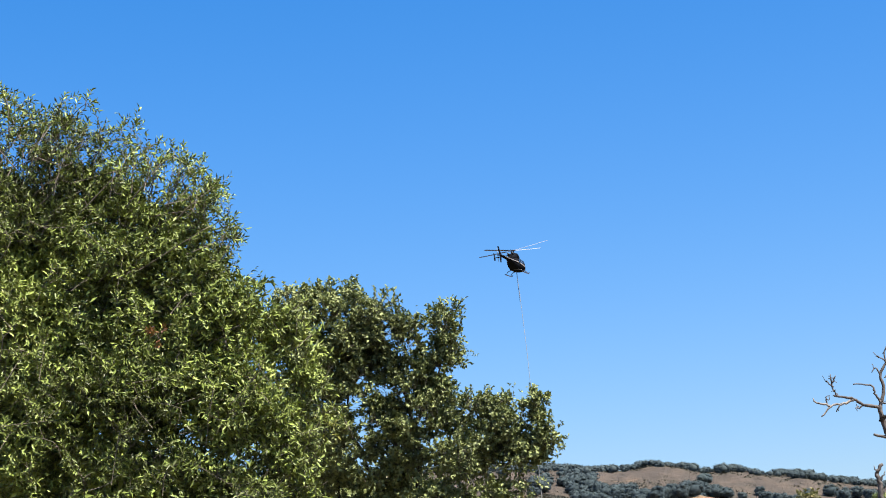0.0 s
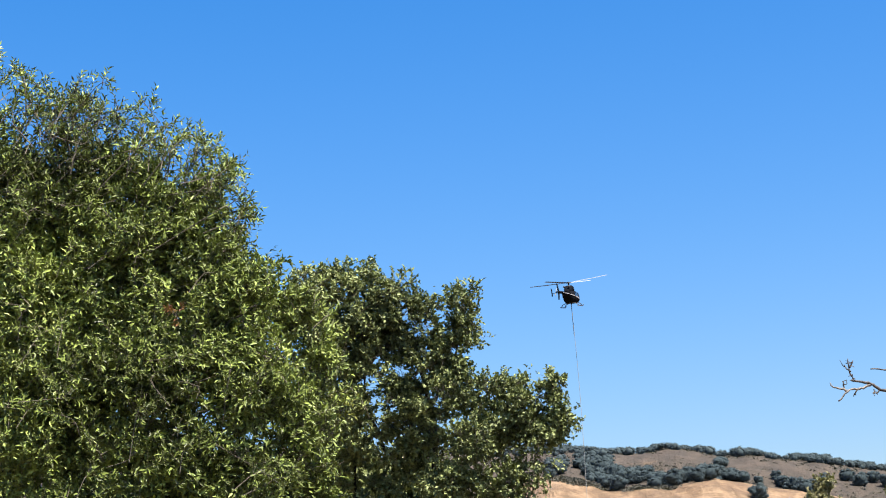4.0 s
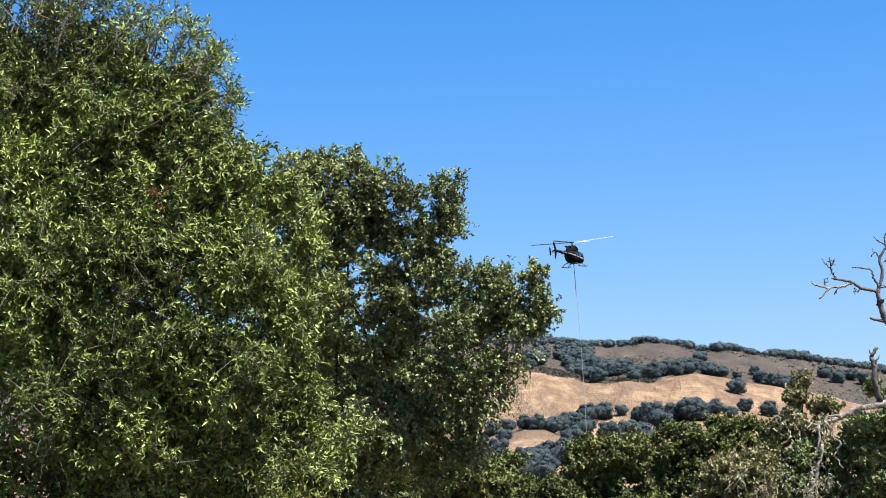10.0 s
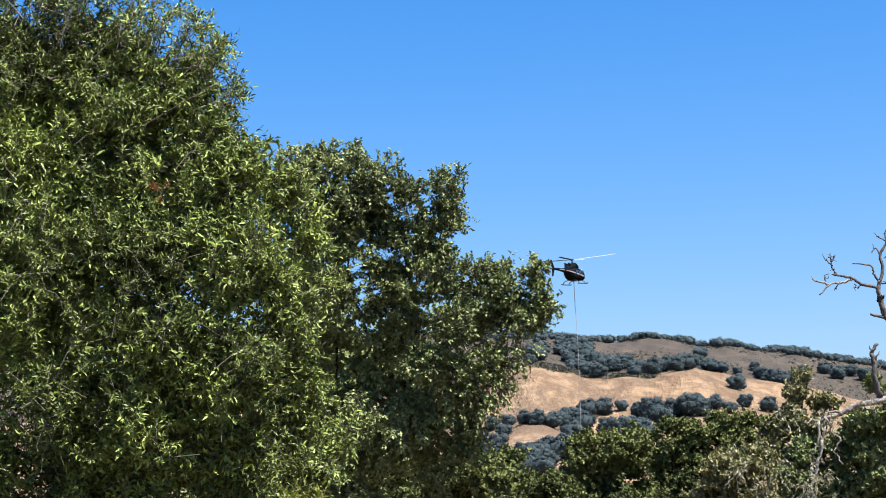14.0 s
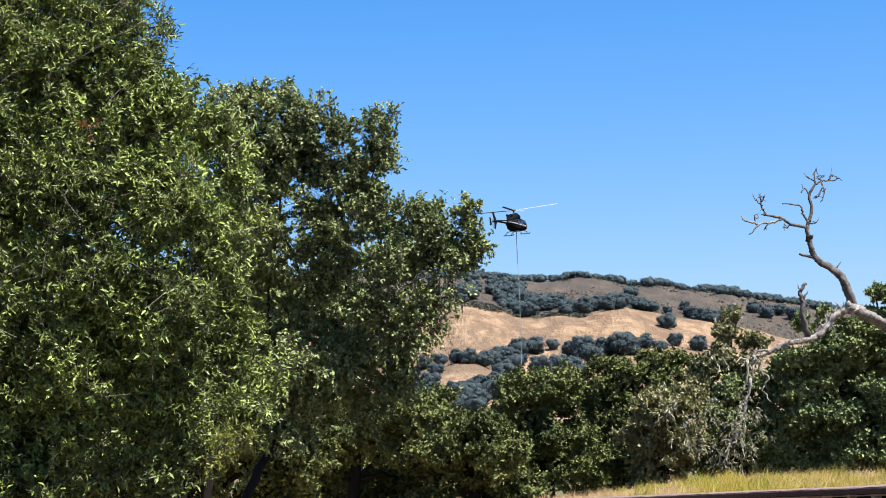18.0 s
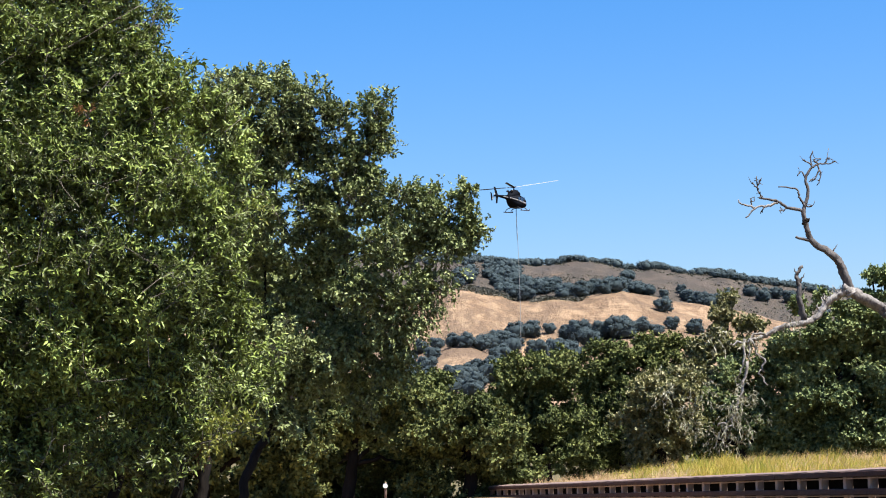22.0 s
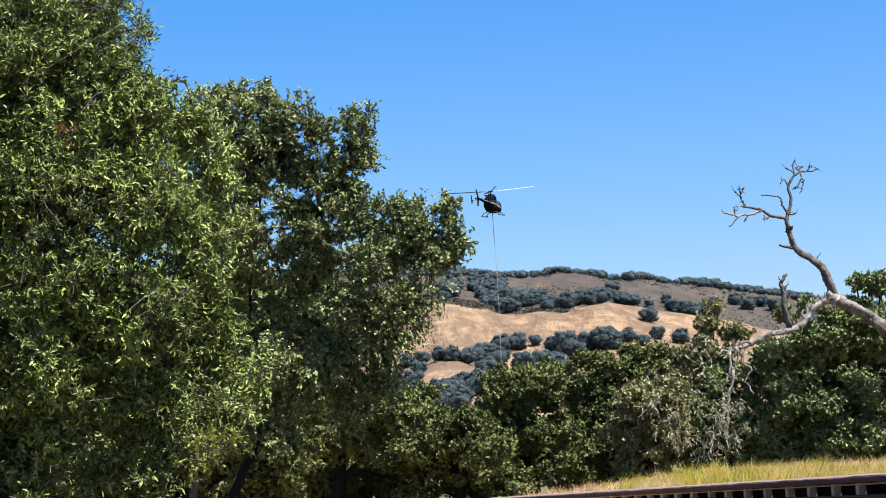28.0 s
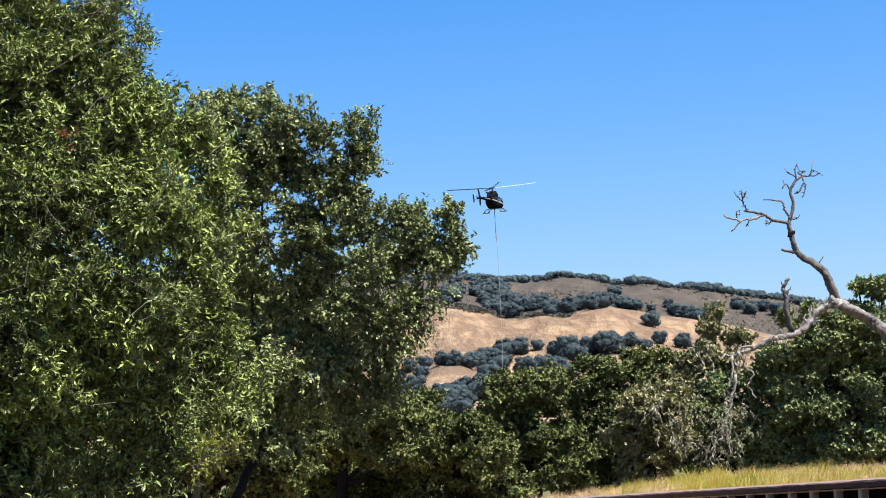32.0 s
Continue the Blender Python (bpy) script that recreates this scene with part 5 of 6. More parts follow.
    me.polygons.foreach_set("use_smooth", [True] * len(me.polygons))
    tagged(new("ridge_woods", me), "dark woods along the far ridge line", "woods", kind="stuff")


hill_trees()
WILLOW_BOUGHS = willow()
BROAD_BOUGHS = broadleaf()
oaks()
dead_tree()


# ---- timber fence and grass bank ----
def plank(rng, long, wide, high, worn):
    """A timber with worn, uneven edges: eight-sided sections along its length."""
    n = max(3, int(long / 0.22))
    bm, rows = bmesh.new(), []
    for i in range(n + 1):
        x = long * (i / n - 0.5)
        ring = []
        for y, z, cy, cz in ((1, 1, 0, 1), (1, 1, 1, 0), (1, -1, 1, 0), (1, -1, 0, 1), (-1, -1, 0, 1), (-1, -1, 1, 0), (-1, 1, 1, 0), (-1, 1, 0, 1)):
            c = worn * rng.uniform(0.5, 1.6)
            ring.append(bm.verts.new((x, y * (wide / 2 - c * cz) + rng.normal(0, worn * 0.15), z * (high / 2 - c * cy) + rng.normal(0, worn * 0.2))))
        rows.append(ring)
    for a, b in zip(rows, rows[1:]):
        for j in range(8):
            bm.faces.new((a[j], a[(j + 1) % 8], b[(j + 1) % 8], b[j]))
    bm.faces.new(rows[0][::-1])
    bm.faces.new(rows[-1])
    bmesh.ops.recalc_face_normals(bm, faces=bm.faces)
    return bm


def fence():
    """Long timber fence: posts, heavy rails under a worn cap, near-black boards added behind as gap shade."""
    rng = np.random.default_rng(3)
    a, b = Vector((0.79, 62.00, 1.84)), Vector((6.37, 27.00, 1.86))
    way = (b - a).normalized()
    turn = math.degrees(math.atan2(way.y, way.x))
    top, length = 1.87, 46.0
    line = thing("timber_fence", pose(a.x, a.y, 0, 0, 0, turn), "long weathered timber fence with heavy rails and cap", "fence")
    at = 0.0
    for i, long in enumerate((6.3, 6.1, 6.2, 6.0, 6.2, 6.1, 5.4, 3.7)):
        lift = 0.0 if i < 6 else 0.035
        tilt = rng.uniform(-0.06, 0.06)
        cap = part("cap_board", plank(rng, long - 0.01, 0.26, 0.045, 0.012), TIMBER_TOP, line, "grey worn cap board")
        cap.matrix_basis = pose(at + long / 2, 0.05, top - 0.030 + lift, rng.uniform(7, 11), tilt, 0)
        for k in range(5):
            rail = part("rail", plank(rng, long - 0.015, 0.07, 0.085 if k == 0 else 0.09, 0.010), TIMBER, line, "dark weathered rail" if k == 0 else "")
            rail.matrix_basis = pose(at + long / 2, -0.06 + rng.uniform(-0.006, 0.006), top - (0.115 if k else 0.086) - k * 0.235 + lift + rng.uniform(-0.006, 0.006), rng.uniform(-1, 1), tilt, 0)
            board = part("gap_shade_board", bevel_box(long - 0.015, 0.03, 0.237, 0.006), DARK_BOARD, line)
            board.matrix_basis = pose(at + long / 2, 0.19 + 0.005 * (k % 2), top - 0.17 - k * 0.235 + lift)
        for k in range(3):
            strip = part("pale_strip", plank(rng, long - 0.02, 0.05, 0.020, 0.004), BLOCK_WOOD, line, "pale strip under the rail" if k == 0 else "")
            strip.matrix_basis = pose(at + long / 2, 0.0, top - (0.176 if k else 0.145) - k * 0.235 + lift, 0, tilt, 0)
        at += long
    x = 0.3
    while x < length - 0.1:
        p = line.matrix_basis @ Vector((x, 0.04, 0))
        foot = float(land(p.x, p.y)) - 0.35
        high = top - 0.055 - foot
        bm = bevel_box(0.13 + rng.uniform(-0.012, 0.012), 0.125, high, 0.012)
        post = part("post", bm, BLOCK_WOOD, line)
        post.matrix_basis = pose(x, 0.042, foot + high / 2, 0, rng.uniform(-0.5, 0.5), rng.uniform(-3, 3))
        x += rng.uniform(0.98, 1.2)


def grass_blades(name, rng, x, y, tall, wide, bend_by, material, label):
    # blades stand in tufts of a common height
    x, y = np.repeat(x[::16], 16), np.repeat(y[::16], 16)
    n = len(x)
    tall = np.repeat(tall[::16] * rng.uniform(0.55, 1.3, len(tall[::16])), 16)[:n] * rng.uniform(0.6, 1.1, n)
    x, y = x + rng.normal(0, 0.10, n), y + rng.normal(0, 0.10, n)
    base = np.stack([x, y, land(x, y) - 0.03], -1)
    axis = unit(np.stack([rng.normal(0.05, 0.15, n), rng.normal(0, 0.15, n), np.ones(n)], -1))
    side = unit(np.stack([rng.normal(0, 1, n), rng.normal(0, 0.5, n), np.zeros(n)], -1))
    bend = axis + unit(np.stack([rng.normal(0.2, 0.5, n), rng.normal(0, 0.5, n), np.zeros(n)], -1)) * bend_by
    w = wide * rng.uniform(0.6, 1.4, n)[:, None]
    mid, tip = base + axis * (tall * 0.6)[:, None], base + bend * tall[:, None]
    v = np.stack([base - side * w, base + side * w, mid + side * w * 0.8, mid - side * w * 0.8, tip], axis=1).reshape(-1, 3)
    i = np.arange(n)[:, None] * 5
    t = np.stack([i + [0, 1, 2], i + [0, 2, 3], i + [3, 2, 4]], axis=1).reshape(-1, 3)
    tagged(new(name, tri_mesh(name, v, t, material)), label, "grass", kind="stuff")


def grass_bank():
    """Tall half-dry grass on the bank behind the fence, straw at its ends and crest."""
    rng = np.random.default_rng(8)
    n = 260000
    x, y = rng.uniform(2.0, 16.5, n), rng.uniform(38, 59, n)
    keep = (x > 1.9 + 0.158 * (62 - y) + rng.uniform(0, 1.3, n)) & (x < 0.30 * y) & (x < 11.6 + rng.normal(0, 1.1, n)) & (x > 4.9 + rng.normal(0, 0.45, n))
    x, y = x[keep], y[keep]
    patchy = 0.8 + 0.3 * np.sin(x * 1.9 + np.sin(y) * 2) + 0.2 * np.sin(x * 4.3 + y)
    grass_blades("tall_grass", rng, x, y, rng.uniform(0.19, 0.47, len(x)) * patchy, 0.0055, 0.3, GRASS, "tall green and yellow grass on the bank")
    x, y = rng.uniform(1.6, 16.5, n), rng.uniform(38, 60, n)
    edge = 1.5 + 0.158 * (62 - y)
    left, right, rear = (x < edge + 2.2) & (y > 46), (x > 10.4 + rng.normal(0, 0.9, n)) | ((x > 9.6 + rng.normal(0, 0.4, n)) & (y > 51)) | ((np.abs(x - 8.4) < 0.5 * rng.uniform(0, 1, n)) & (y < 54)), y > 56
    keep = (left | (right & (rng.uniform(0, 1, n) < 0.8)) | (rear & (rng.uniform(0, 1, n) < 0.25)) | (rng.uniform(0, 1, n) < 0.04)) & (x < 0.30 * y) & (x > edge)
    x, y = x[keep], y[keep]
    grass_blades("dry_grass", rng, x, y, rng.uniform(0.18, 0.52, len(x)) * (0.7 + 0.35 * np.sin(x * 2.3 + y * 0.7) ** 2), 0.0045, 0.35, STRAW, "dry straw-coloured grass stalks on the bank")


def marker(px, py, pz, white):
    stick = thing("marker_post", pose(px, py, pz), "thin wooden marker post with a white round disc" if white else "thin grey wooden post in the shade", "post")
    v, f = tube([(0, 0, -0.2), (0, 0, 0.5), (0.01, 0, 0.62)], [0.04, 0.038, 0.03], 8)
    child("post", mesh_of("post", v, f, TIMBER_TOP, True), stick)
    if white:
        bm = bmesh.new()
        bmesh.ops.create_cone(bm, cap_ends=True, segments=20, radius1=0.07, radius2=0.07, depth=0.03, matrix=pose(0, -0.06, 0.52, 90, 0, 0))
        part("disc", bm, WHITE_PAINT, stick, "white round disc")


fence()
grass_bank()
for mx, my, mz, white in ((-1.85, 55.00, 1.39, True), (-4.27, 55.00, 1.38, False)):
    marker(mx, my, mz, white)


# ---- helicopter ----
def loft(rings, sides):
    """A closed skin through elliptical rings (y, z, half width, half height, squareness)."""
    v, f = [], []
    for y, z, w, h, sq in rings:
        for j in range(sides):
            t = 2 * math.pi * j / sides
            c, s = math.cos(t), math.sin(t)
            v.append((w * math.copysign(abs(c) ** sq, c), y, z + h * math.copysign(abs(s) ** sq, s)))
    for i in range(len(rings) - 1):
        for j in range(sides):
            k = (j + 1) % sides
            f.append((i * sides + j, i * sides + k, (i + 1) * sides + k, (i + 1) * sides + j))
    f.append(tuple(range(sides))[::-1])
    f.append(tuple((len(rings) - 1) * sides + j for j in range(sides)))
    return v, f


def fin(outline, thick, axis):
    """A flat tapered fin from an outline in a plane."""
    n = len(outline)
    v = [((thick / 2, a, b) if axis == "x" else (a, b, thick / 2)) for a, b in outline] + [((-thick / 2, a, b) if axis == "x" else (a, b, -thick / 2)) for a, b in outline]
    f = [tuple(range(n)), tuple(range(2 * n - 1, n - 1, -1))]
    f += [(i, i + n, (i + 1) % n + n, (i + 1) % n) for i in range(n)]
    return v, f


def helicopter():
    body = thing("helicopter", pose(0, 215, 40), "black single-engine helicopter with skids hovering with a long line", "helicopter")
    rings = [(2.95, -0.78, 0.05, 0.05, 1.0), (2.8, -0.78, 0.34, 0.26, 0.9), (2.4, -0.72, 0.58, 0.46, 0.85), (1.9, -0.60, 0.72, 0.62, 0.8), (1.2, -0.50, 0.78, 0.74, 0.75), (0.4, -0.46, 0.78, 0.78, 0.72),
             (-0.5, -0.46, 0.76, 0.76, 0.72), (-1.2, -0.40, 0.66, 0.66, 0.78), (-1.8, -0.24, 0.48, 0.46, 0.85), (-2.4, -0.08, 0.32, 0.28, 0.95), (-2.9, -0.02, 0.24, 0.21, 1.0)]
    child("fuselage", mesh_of("fuselage", *loft(rings, 24), HULL, True), body, "glossy black cabin shell")
    child("engine_cowling", mesh_of("engine_cowling", *loft([(1.25, 0.30, 0.14, 0.10, 0.9), (0.95, 0.42, 0.42, 0.30, 0.8), (0.2, 0.52, 0.50, 0.44, 0.72), (-0.6, 0.50, 0.50, 0.44, 0.72), (-1.4, 0.36, 0.40, 0.32, 0.8), (-2.1, 0.18, 0.22, 0.16, 0.9)], 18), HULL, True), body, "black engine cowling")
    for sx in (-1, 1):
        v, f = tube([(0.22 * sx, -1.15, 0.66), (0.27 * sx, -1.45, 0.78), (0.3 * sx, -1.7, 0.80)], [0.1, 0.11, 0.11], 10)
        child("exhaust", mesh_of("exhaust", v, f, METAL_DARK, True), body)
    child("tail_boom", mesh_of("tail_boom", *loft([(-2.7, -0.04, 0.25, 0.22, 1), (-4.2, 0.05, 0.19, 0.18, 1), (-5.8, 0.13, 0.14, 0.14, 1), (-6.7, 0.17, 0.11, 0.12, 1), (-6.85, 0.17, 0.04, 0.04, 1)], 16), HULL, True), body, "slender black tail boom")
    child("tail_fin", mesh_of("tail_fin", *fin([(-6.0, 0.15), (-6.75, 1.15), (-7.1, 1.15), (-6.75, 0.1), (-6.95, -0.75), (-6.62, -0.75)], 0.07, "x"), HULL), body, "swept black tail fin")
    child("stabilizer", mesh_of("stabilizer", *fin([(-1.05, -5.35), (1.05, -5.35), (1.05, -5.0), (-1.05, -5.0)], 0.05, "z"), HULL), body).matrix_basis = pose(0, 0, 0.1)
    for sx in (-1, 1):
        child("end_plate", mesh_of("end_plate", *fin([(-5.5, -0.38), (-5.0, -0.3), (-5.05, 0.5), (-5.45, 0.62)], 0.04, "x"), HULL), body).matrix_basis = pose(1.05 * sx, 0, 0.1, 0, 0, 0)
        # windows and the grey stripe follow the side of the cabin
        for name, y0, y1, z0, z1 in (("door_window", 0.95, 1.75, -0.42, 0.0), ("cabin_window", -0.15, 0.75, -0.42, 0.02), ("rear_window", -0.95, -0.35, -0.38, 0.0)):
            v = [(sx * (0.785 - 0.1 * max(0, y - 1.1) - 0.10 * abs(z + 0.4)), y, z) for y, z in ((y0, z0), (y1, z0 + 0.03), (y1 - 0.1, z1), (y0, z1))]
            v += [(q[0] - sx * 0.04, q[1], q[2]) for q in v]
            child(name, mesh_of(name, v, [(0, 1, 2, 3), (7, 6, 5, 4), (0, 4, 5, 1), (1, 5, 6, 2), (2, 6, 7, 3), (3, 7, 4, 0)], GLASS), body, "dark tinted window")
        pts = [(2.3, -0.86, 0.575), (1.5, -0.72, 0.76), (0.6, -0.60, 0.785), (-0.4, -0.48, 0.777), (-1.3, -0.32, 0.665), (-2.2, -0.12, 0.39), (-3.2, -0.02, 0.232), (-5.0, 0.08, 0.17)]
        v = []
        for y, z, w in pts:
            half = (0.05, 0.09, 0.10, 0.09, 0.08, 0.05, 0.04, 0.03)[pts.index((y, z, w))]
            v += [(sx * (w + 0.008), y, z - half), (sx * (w + 0.012), y, z + half)]
        f = [(2 * i, 2 * i + 1, 2 * i + 3, 2 * i + 2) for i in range(len(pts) - 1)]
        me = mesh_of("stripe", v, f, HULL_STRIPE, True)
        ob = child("stripe", me, body, "pale grey side stripe")
        thick = ob.modifiers.new("thickness", "SOLIDIFY")
        thick.thickness, thick.offset = 0.012, 0
        # skid gear
        v, f = tube(curve_points([(1.05 * sx, -1.45, -1.58), (1.05 * sx, 0.2, -1.6), (1.05 * sx, 1.45, -1.6), (1.05 * sx, 1.75, -1.55), (1.05 * sx, 1.9, -1.45)], 5), [0.055] * 21, 8)
        child("skid", mesh_of("skid", v, f, METAL_DARK, True), body, "dark tubular skid")
    child("windscreen", mesh_of("windscreen", *loft([(2.72, -0.62, 0.36, 0.16, 0.9), (2.4, -0.45, 0.56, 0.28, 0.85), (1.95, -0.25, 0.66, 0.34, 0.85), (1.6, -0.1, 0.62, 0.3, 0.9)], 18), GLASS, True), body, "dark tinted windscreen")
    for y in (-0.95, 1.05):
        v, f = tube(curve_points([(-1.05, y, -1.58), (-0.85, y, -1.3), (-0.4, y, -1.16), (0.4, y, -1.16), (0.85, y, -1.3), (1.05, y, -1.58)], 4), [0.045] * 21, 8)
        child("cross_tube", mesh_of("cross_tube", v, f, METAL_DARK, True), body)
    v, f = tube([(0, 0, -1.1), (0, 0, -1.3), (0.02, 0, -1.42), (0.08, 0, -1.46)], [0.05, 0.06, 0.05, 0.03], 8)
    child("cargo_hook", mesh_of("cargo_hook", v, f, METAL_DARK, True), body)
    v, f = tube([(0, 0, 0.6), (0, 0, 0.9), (0, 0, 1.25)], [0.13, 0.08, 0.08], 10)
    child("mast", mesh_of("mast", v, f, METAL_DARK, True), body)
    rotor = child("main_rotor", mesh_of("main_rotor", *loft([(-0.28, 0, 0.22, 0.07, 1), (0.0, 0.02, 0.30, 0.1, 1), (0.28, 0, 0.22, 0.07, 1)], 12), METAL_DARK, True), body, "four-bladed rotor hub")
    rotor.matrix_basis = pose(0, 0, 1.28)
    prof = [(-0.14, 0.0), (-0.06, 0.022), (0.08, 0.02), (0.14, 0.0), (0.06, -0.014), (-0.08, -0.014)]
    for k in range(4):
        v, f = [], []
        for r, wide, cone in ((0.25, 0.5, 0.0), (0.8, 0.6, 0.02), (1.1, 1.0, 0.04), (3.2, 1.0, 0.10), (5.1, 1.0, 0.18), (5.33, 0.7, 0.19)):
            v += [(r, q * wide, h + cone + q * wide * 0.28) for q, h in prof]
        n = len(prof)
        for i in range(5):
            f += [(i * n + j, i * n + (j + 1) % n, (i + 1) * n + (j + 1) % n, (i + 1) * n + j) for j in range(n)]
        f += [tuple(range(n))[::-1], tuple(5 * n + j for j in range(n))]
        me = mesh_of("blade", v, f, BLADE)
        me.materials.append(BLADE_UNDER)
        me.polygons.foreach_set("material_index", [0 if i % 6 < 3 else 1 for i in range(len(me.polygons))])
        child("blade", me, rotor, "long thin rotor blade, pale above and dark below").matrix_basis = pose(0, 0, 0, 0, 0, 90 * k)
    tail = child("tail_rotor", mesh_of("tail_rotor", *tube([(-0.12, 0, 0), (0.05, 0, 0)], [0.07, 0.09], 10), METAL_DARK, True), body, "two-bladed tail rotor")
    tail.matrix_basis = pose(-0.2, -6.55, 0.18)
    for s in (-1, 1):
        bm = bevel_box(0.025, 0.16, 0.72, 0.006)
        part("tail_blade", bm, BLADE, tail).matrix_basis = pose(-0.1, 0, 0.44 * s)
    return body, rotor, tail


def long_line():
    """Rope under the helicopter, origin at the hook, with its swivel and end hook."""
    line = thing("long_line", pose(0, 215, 38), "long pale rope hanging below the helicopter", "rope")
    n = 40
    pts = [(0.12 * math.sin(i * 0.16), 0.05 * math.sin(i * 0.23), -0.92 * i) for i in range(n)]
    v, f = tube(pts, [0.026] * n, 7)
    child("rope", mesh_of("rope", v, f, ROPE, True), line)
    v, f = tube([(0, 0, 0.12), (0, 0, -0.4), (0, 0, -1.5), (0, 0, -3.6)], [0.04, 0.035, 0.026, 0.020], 8)
    child("sleeve", mesh_of("sleeve", v, f, METAL_DARK, True), line, "dark sleeve at the hook")
    x, y, z = pts[-1]
    v, f = tube([(x, y, z + 0.1), (x, y, z - 0.3), (x + 0.12, y, z - 0.5), (x + 0.02, y, z - 0.62), (x - 0.08, y, z - 0.5)], [0.09, 0.08, 0.05, 0.05, 0.03], 8)
    child("end_hook", mesh_of("end_hook", v, f, METAL_DARK, True), line)
    return line


HELI, ROTOR, TAIL = helicopter()
LINE = long_line()

# seconds, x, z, bank, turn to the right, and the line's swing to the right
FLIGHT = [
    (0.0, 1.13, 53.95, 4.0, 15.5, 3.2),
    (0.5, 1.57, 53.02, 3.2, 15.2, 3.0),
    (1.0, 2.26, 52.18, 2.5, 15.0, 2.9),
    (1.5, 2.96, 51.35, 2.8, 14.8, 2.7),
    (2.0, 3.60, 50.59, 3.0, 14.5, 2.5),
    (2.5, 4.16, 49.83, 3.0, 14.2, 2.3),
    (4.5, 5.53, 46.80, 2.5, 13.2, 1.6),
    (5.0, 5.87, 46.05, 3.5, 13.0, 1.4),
    (5.5, 6.14, 45.24, 2.8, 15.0, 1.2),
    (6.0, 6.14, 44.56, 2.0, 17.0, 1.1),
    (6.5, 6.19, 43.80, 1.2, 17.3, 1.4),
    (7.0, 6.51, 43.03, 0.5, 17.7, 1.7),
    (7.5, 6.84, 42.21, 1.5, 18.0, 2.1),
    (8.0, 7.03, 41.66, 2.5, 18.3, 2.4),
    (8.5, 7.05, 41.07, 2.0, 18.7, 2.8),
    (9.0, 7.04, 40.38, 1.5, 19.0, 3.1),
    (9.5, 6.98, 39.82, 1.2, 19.4, 2.9),
    (10.0, 7.12, 39.31, 1.0, 19.8, 2.7),
    (10.5, 7.15, 38.81, 1.2, 20.1, 2.5),
    (11.0, 7.10, 38.32, 1.5, 20.5, 2.2),
    (11.5, 6.96, 37.90, 1.2, 20.9, 2.0),
    (12.0, 6.92, 37.39, 1.0, 21.2, 1.8),
    (12.5, 6.99, 37.16, 1.0, 21.6, 1.6),
    (13.0, 6.94, 36.99, 1.0, 22.0, 1.3),
    (13.5, 6.92, 36.89, 1.0, 22.2, 1.3),
    (14.0, 7.01, 36.67, 1.0, 22.5, 1.2),
    (14.5, 7.15, 36.38, 1.2, 22.8, 1.1),
    (15.0, 7.29, 36.02, 1.5, 23.0, 1.1),
    (15.5, 7.50, 35.76, 1.5, 23.0, 1.0),
    (17.5, 8.14, 35.36, 1.5, 23.0, 0.8),
    (18.0, 8.16, 35.33, 2.5, 23.0, 0.7),
    (18.5, 8.16, 35.46, 1.8, 23.0, 0.6),
    (19.0, 8.04, 35.57, 1.0, 23.0, 0.6),
    (19.5, 8.05, 35.79, 1.2, 22.0, 0.5),
    (20.0, 8.23, 35.91, 1.5, 21.0, 0.5),
    (20.5, 8.36, 35.99, 1.5, 21.1, 0.5),
    (21.0, 8.49, 36.10, 1.5, 21.2, 0.4),
    (21.5, 8.60, 36.08, 2.0, 21.2, 0.4),
    (22.0, 8.60, 36.18, 2.5, 21.3, 0.4),
    (22.5, 8.59, 36.19, 1.5, 21.4, 0.4),
    (23.0, 8.41, 36.13, 0.5, 21.5, 0.5),
    (23.5, 8.51, 36.17, 1.8, 21.0, 0.5),
    (24.0, 8.61, 36.29, 3.0, 20.5, 0.5),
    (24.5, 8.52, 36.44, 2.2, 20.0, 0.6),
    (25.0, 8.34, 36.55, 1.5, 19.5, 0.6),
    (25.5, 8.25, 36.62, 1.0, 18.9, 0.7),
    (27.5, 7.96, 37.15, 1.5, 16.6, 0.9),
    (28.0, 7.81, 37.19, 1.5, 16.0, 0.9),
    (28.5, 7.65, 37.35, 0.5, 15.2, 0.9),
    (29.0, 7.58, 37.47, -0.5, 14.5, 0.8),
    (29.5, 7.54, 37.55, 0.8, 13.8, 0.8),
    (30.0, 7.51, 37.66, 2.0, 13.0, 0.7),
    (30.5, 7.57, 37.80, 1.0, 13.8, 0.7),
    (31.0, 7.56, 38.00, 0.0, 14.5, 0.6),
    (31.5, 7.67, 38.00, 1.0, 15.2, 0.6),
    (32.0, 7.80, 38.16, 2.0, 16.0, 0.6),
]
# the turn of a blade from straight away towards the right, at whole seconds
BLADES = [(0, 40), (1, 86), (2, 42), (5, 72), (6, 33), (7, 75), (8, 32), (9, 74), (10, 26), (11, 62), (12, 11), (13, 70), (14, 18), (15, 70), (18, 16), (19, 85), (20, 17), (21, 66), (22, 12), (23, 48),
          (24, 11), (25, 54), (28, 85), (29, 20), (30, 79), (31, 20), (32, 83)]


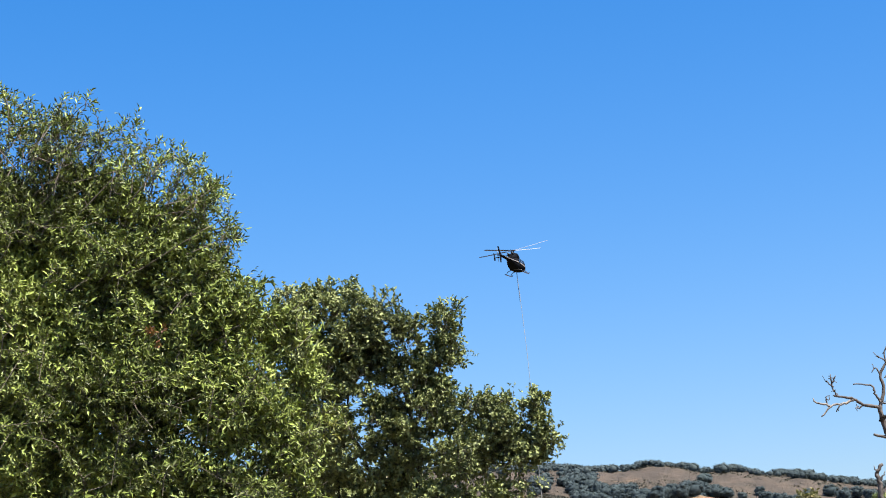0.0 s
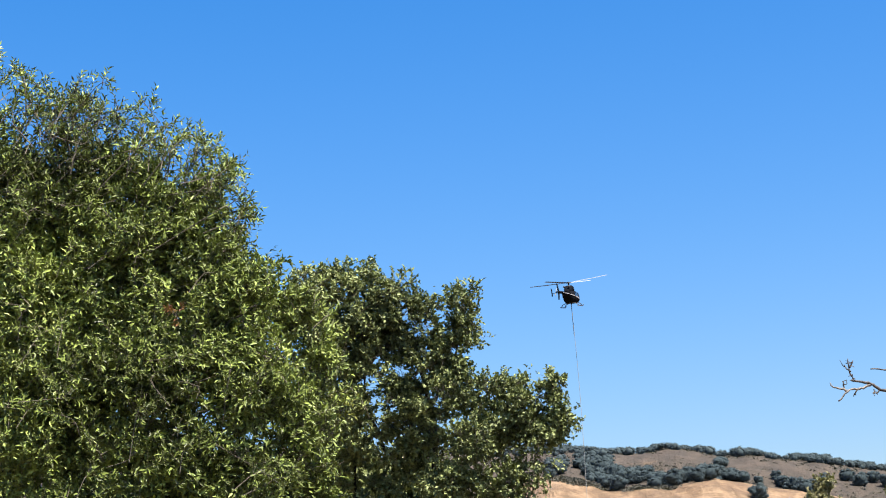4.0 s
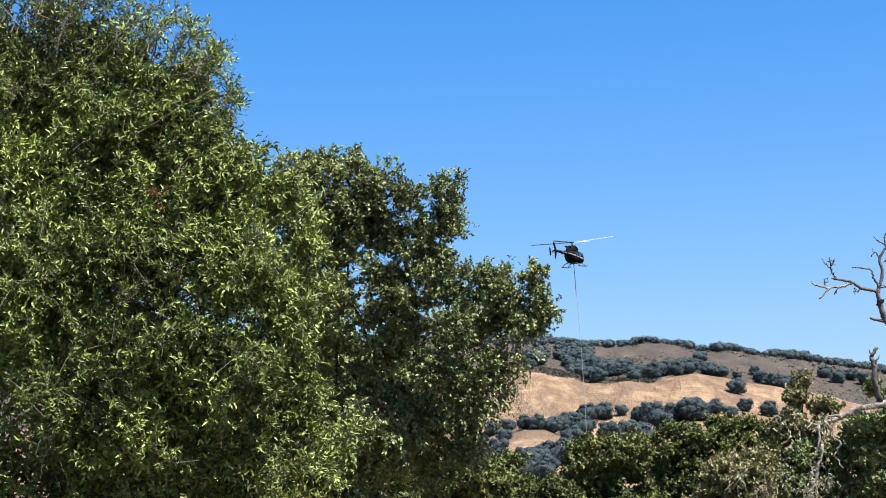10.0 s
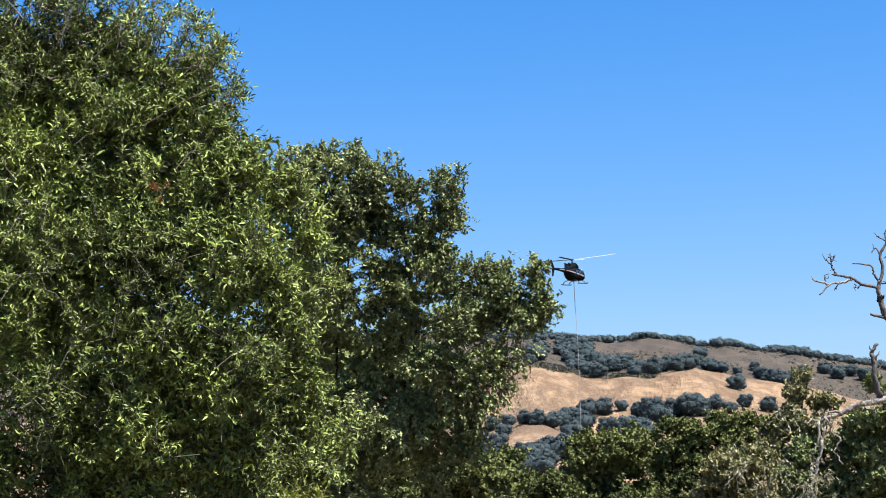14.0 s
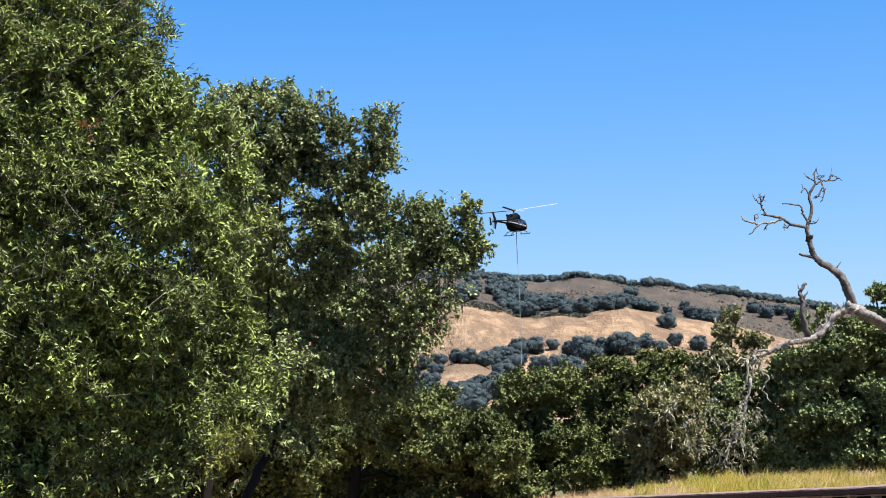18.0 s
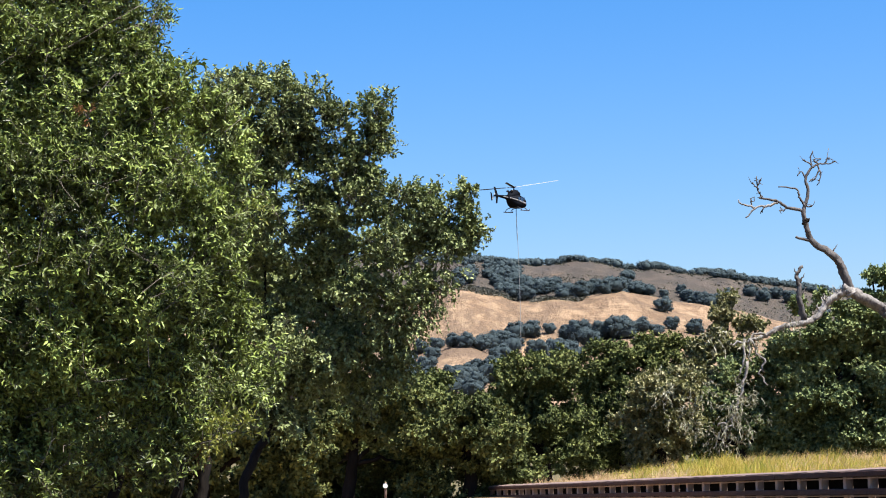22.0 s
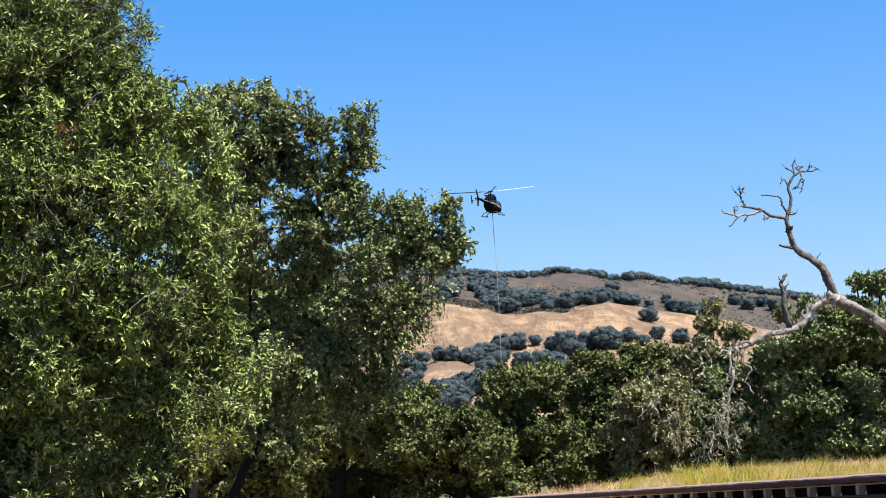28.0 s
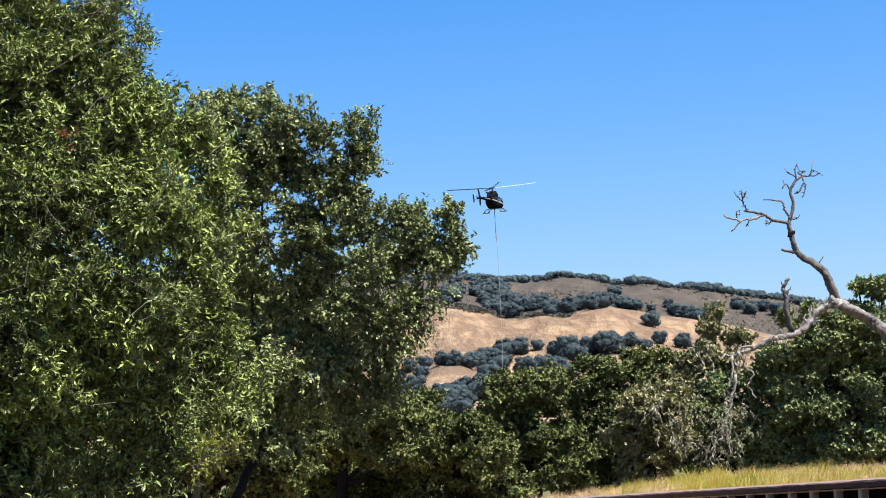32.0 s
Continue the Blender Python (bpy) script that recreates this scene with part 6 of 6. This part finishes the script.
def motions():
    hook = Vector((0, 0, -1.4))

    # how far the nose stands up
    def pitch(t):
        return float(np.interp(t, (0, 2, 5, 7, 9, 11, 13, 15, 18, 20, 22, 24, 28, 30, 32), (7.5, 14, 9.5, 10, 8, 7.5, 7, 7.6, 9, 7.5, 7, 8.8, 6, 7.7, 9)))

    body_rows, line_rows = [], []
    for t, x, z, bank, turn, swing in FLIGHT:
        m = pose(x, 215.0, z) @ pose(0, 0, 0, 0, 0, -turn) @ pose(0, 0, 0, pitch(t), -bank, 0)
        body_rows.append((t, m))
        line_rows.append((t, Matrix.Translation(m @ hook) @ pose(0, 0, 0, 0.6, -swing, 0)))
    walk(HELI, body_rows)
    walk(LINE, line_rows)
    # the rotor turns about 83 degrees in a thirtieth of a second
    spin, angle = [], BLADES[0][1]
    for (t0, a0), (t1, a1) in zip(BLADES, BLADES[1:]):
        n = (t1 - t0) * 30
        plain = -82.6 * n
        want = plain + ((a1 - a0 - plain + 45) % 90 - 45)
        for i in range(n):
            spin.append((t0 + i / 30, angle + want * i / n))
        angle += want
    spin.append((32.0, angle))
    turns = dict((t, turn) for t, _, _, _, turn, _ in FLIGHT)
    times, values = sorted(turns), [turns[t] for t in sorted(turns)]
    # the disc leans back while the machine hovers high, less so later
    def lean(t):
        return float(np.interp(t, (0, 2, 5, 9, 15, 22, 32), (3.5, 3.5, 1.5, -0.5, -2.5, -3.5, -3.5))) + 6.0 + 3.5 * min(1.0, t / 8.0) - pitch(t)

    walk(ROTOR, [(t, pose(0, 0, 1.28, lean(t), 0, 0) @ pose(0, 0, 0, 0, 0, 90 - a + float(np.interp(t, times, values)))) for t, a in spin])
    walk(TAIL, [(t, pose(-0.2, -6.55, 0.18, 85.0 * i, 0, 0)) for i, (t, a) in enumerate(spin)])
    # a light wind in the willow and the broad-leaved tree
    for k, bough in enumerate(WILLOW_BOUGHS):
        rows = []
        for t in range(0, 33):
            gust = 0.5 * math.exp(-((t - 13.0) / 1.6) ** 2)
            rows.append((float(t), pose(0, 0, 0, 0.05 * math.sin(t * 1.1 + k), 0.09 * math.sin(t * 0.9 + k * 0.7) + gust * (1.0 if k < 4 or k == 8 else 0.3), 0)))
        walk(bough, rows)
    for k, bough in enumerate(BROAD_BOUGHS):
        walk(bough, [(float(t), pose(0, 0, 0, 0.03 * math.sin(t * 1.2 + k), 0.03 * math.sin(t * 0.8 + k), 0)) for t in range(0, 33)])


motions()
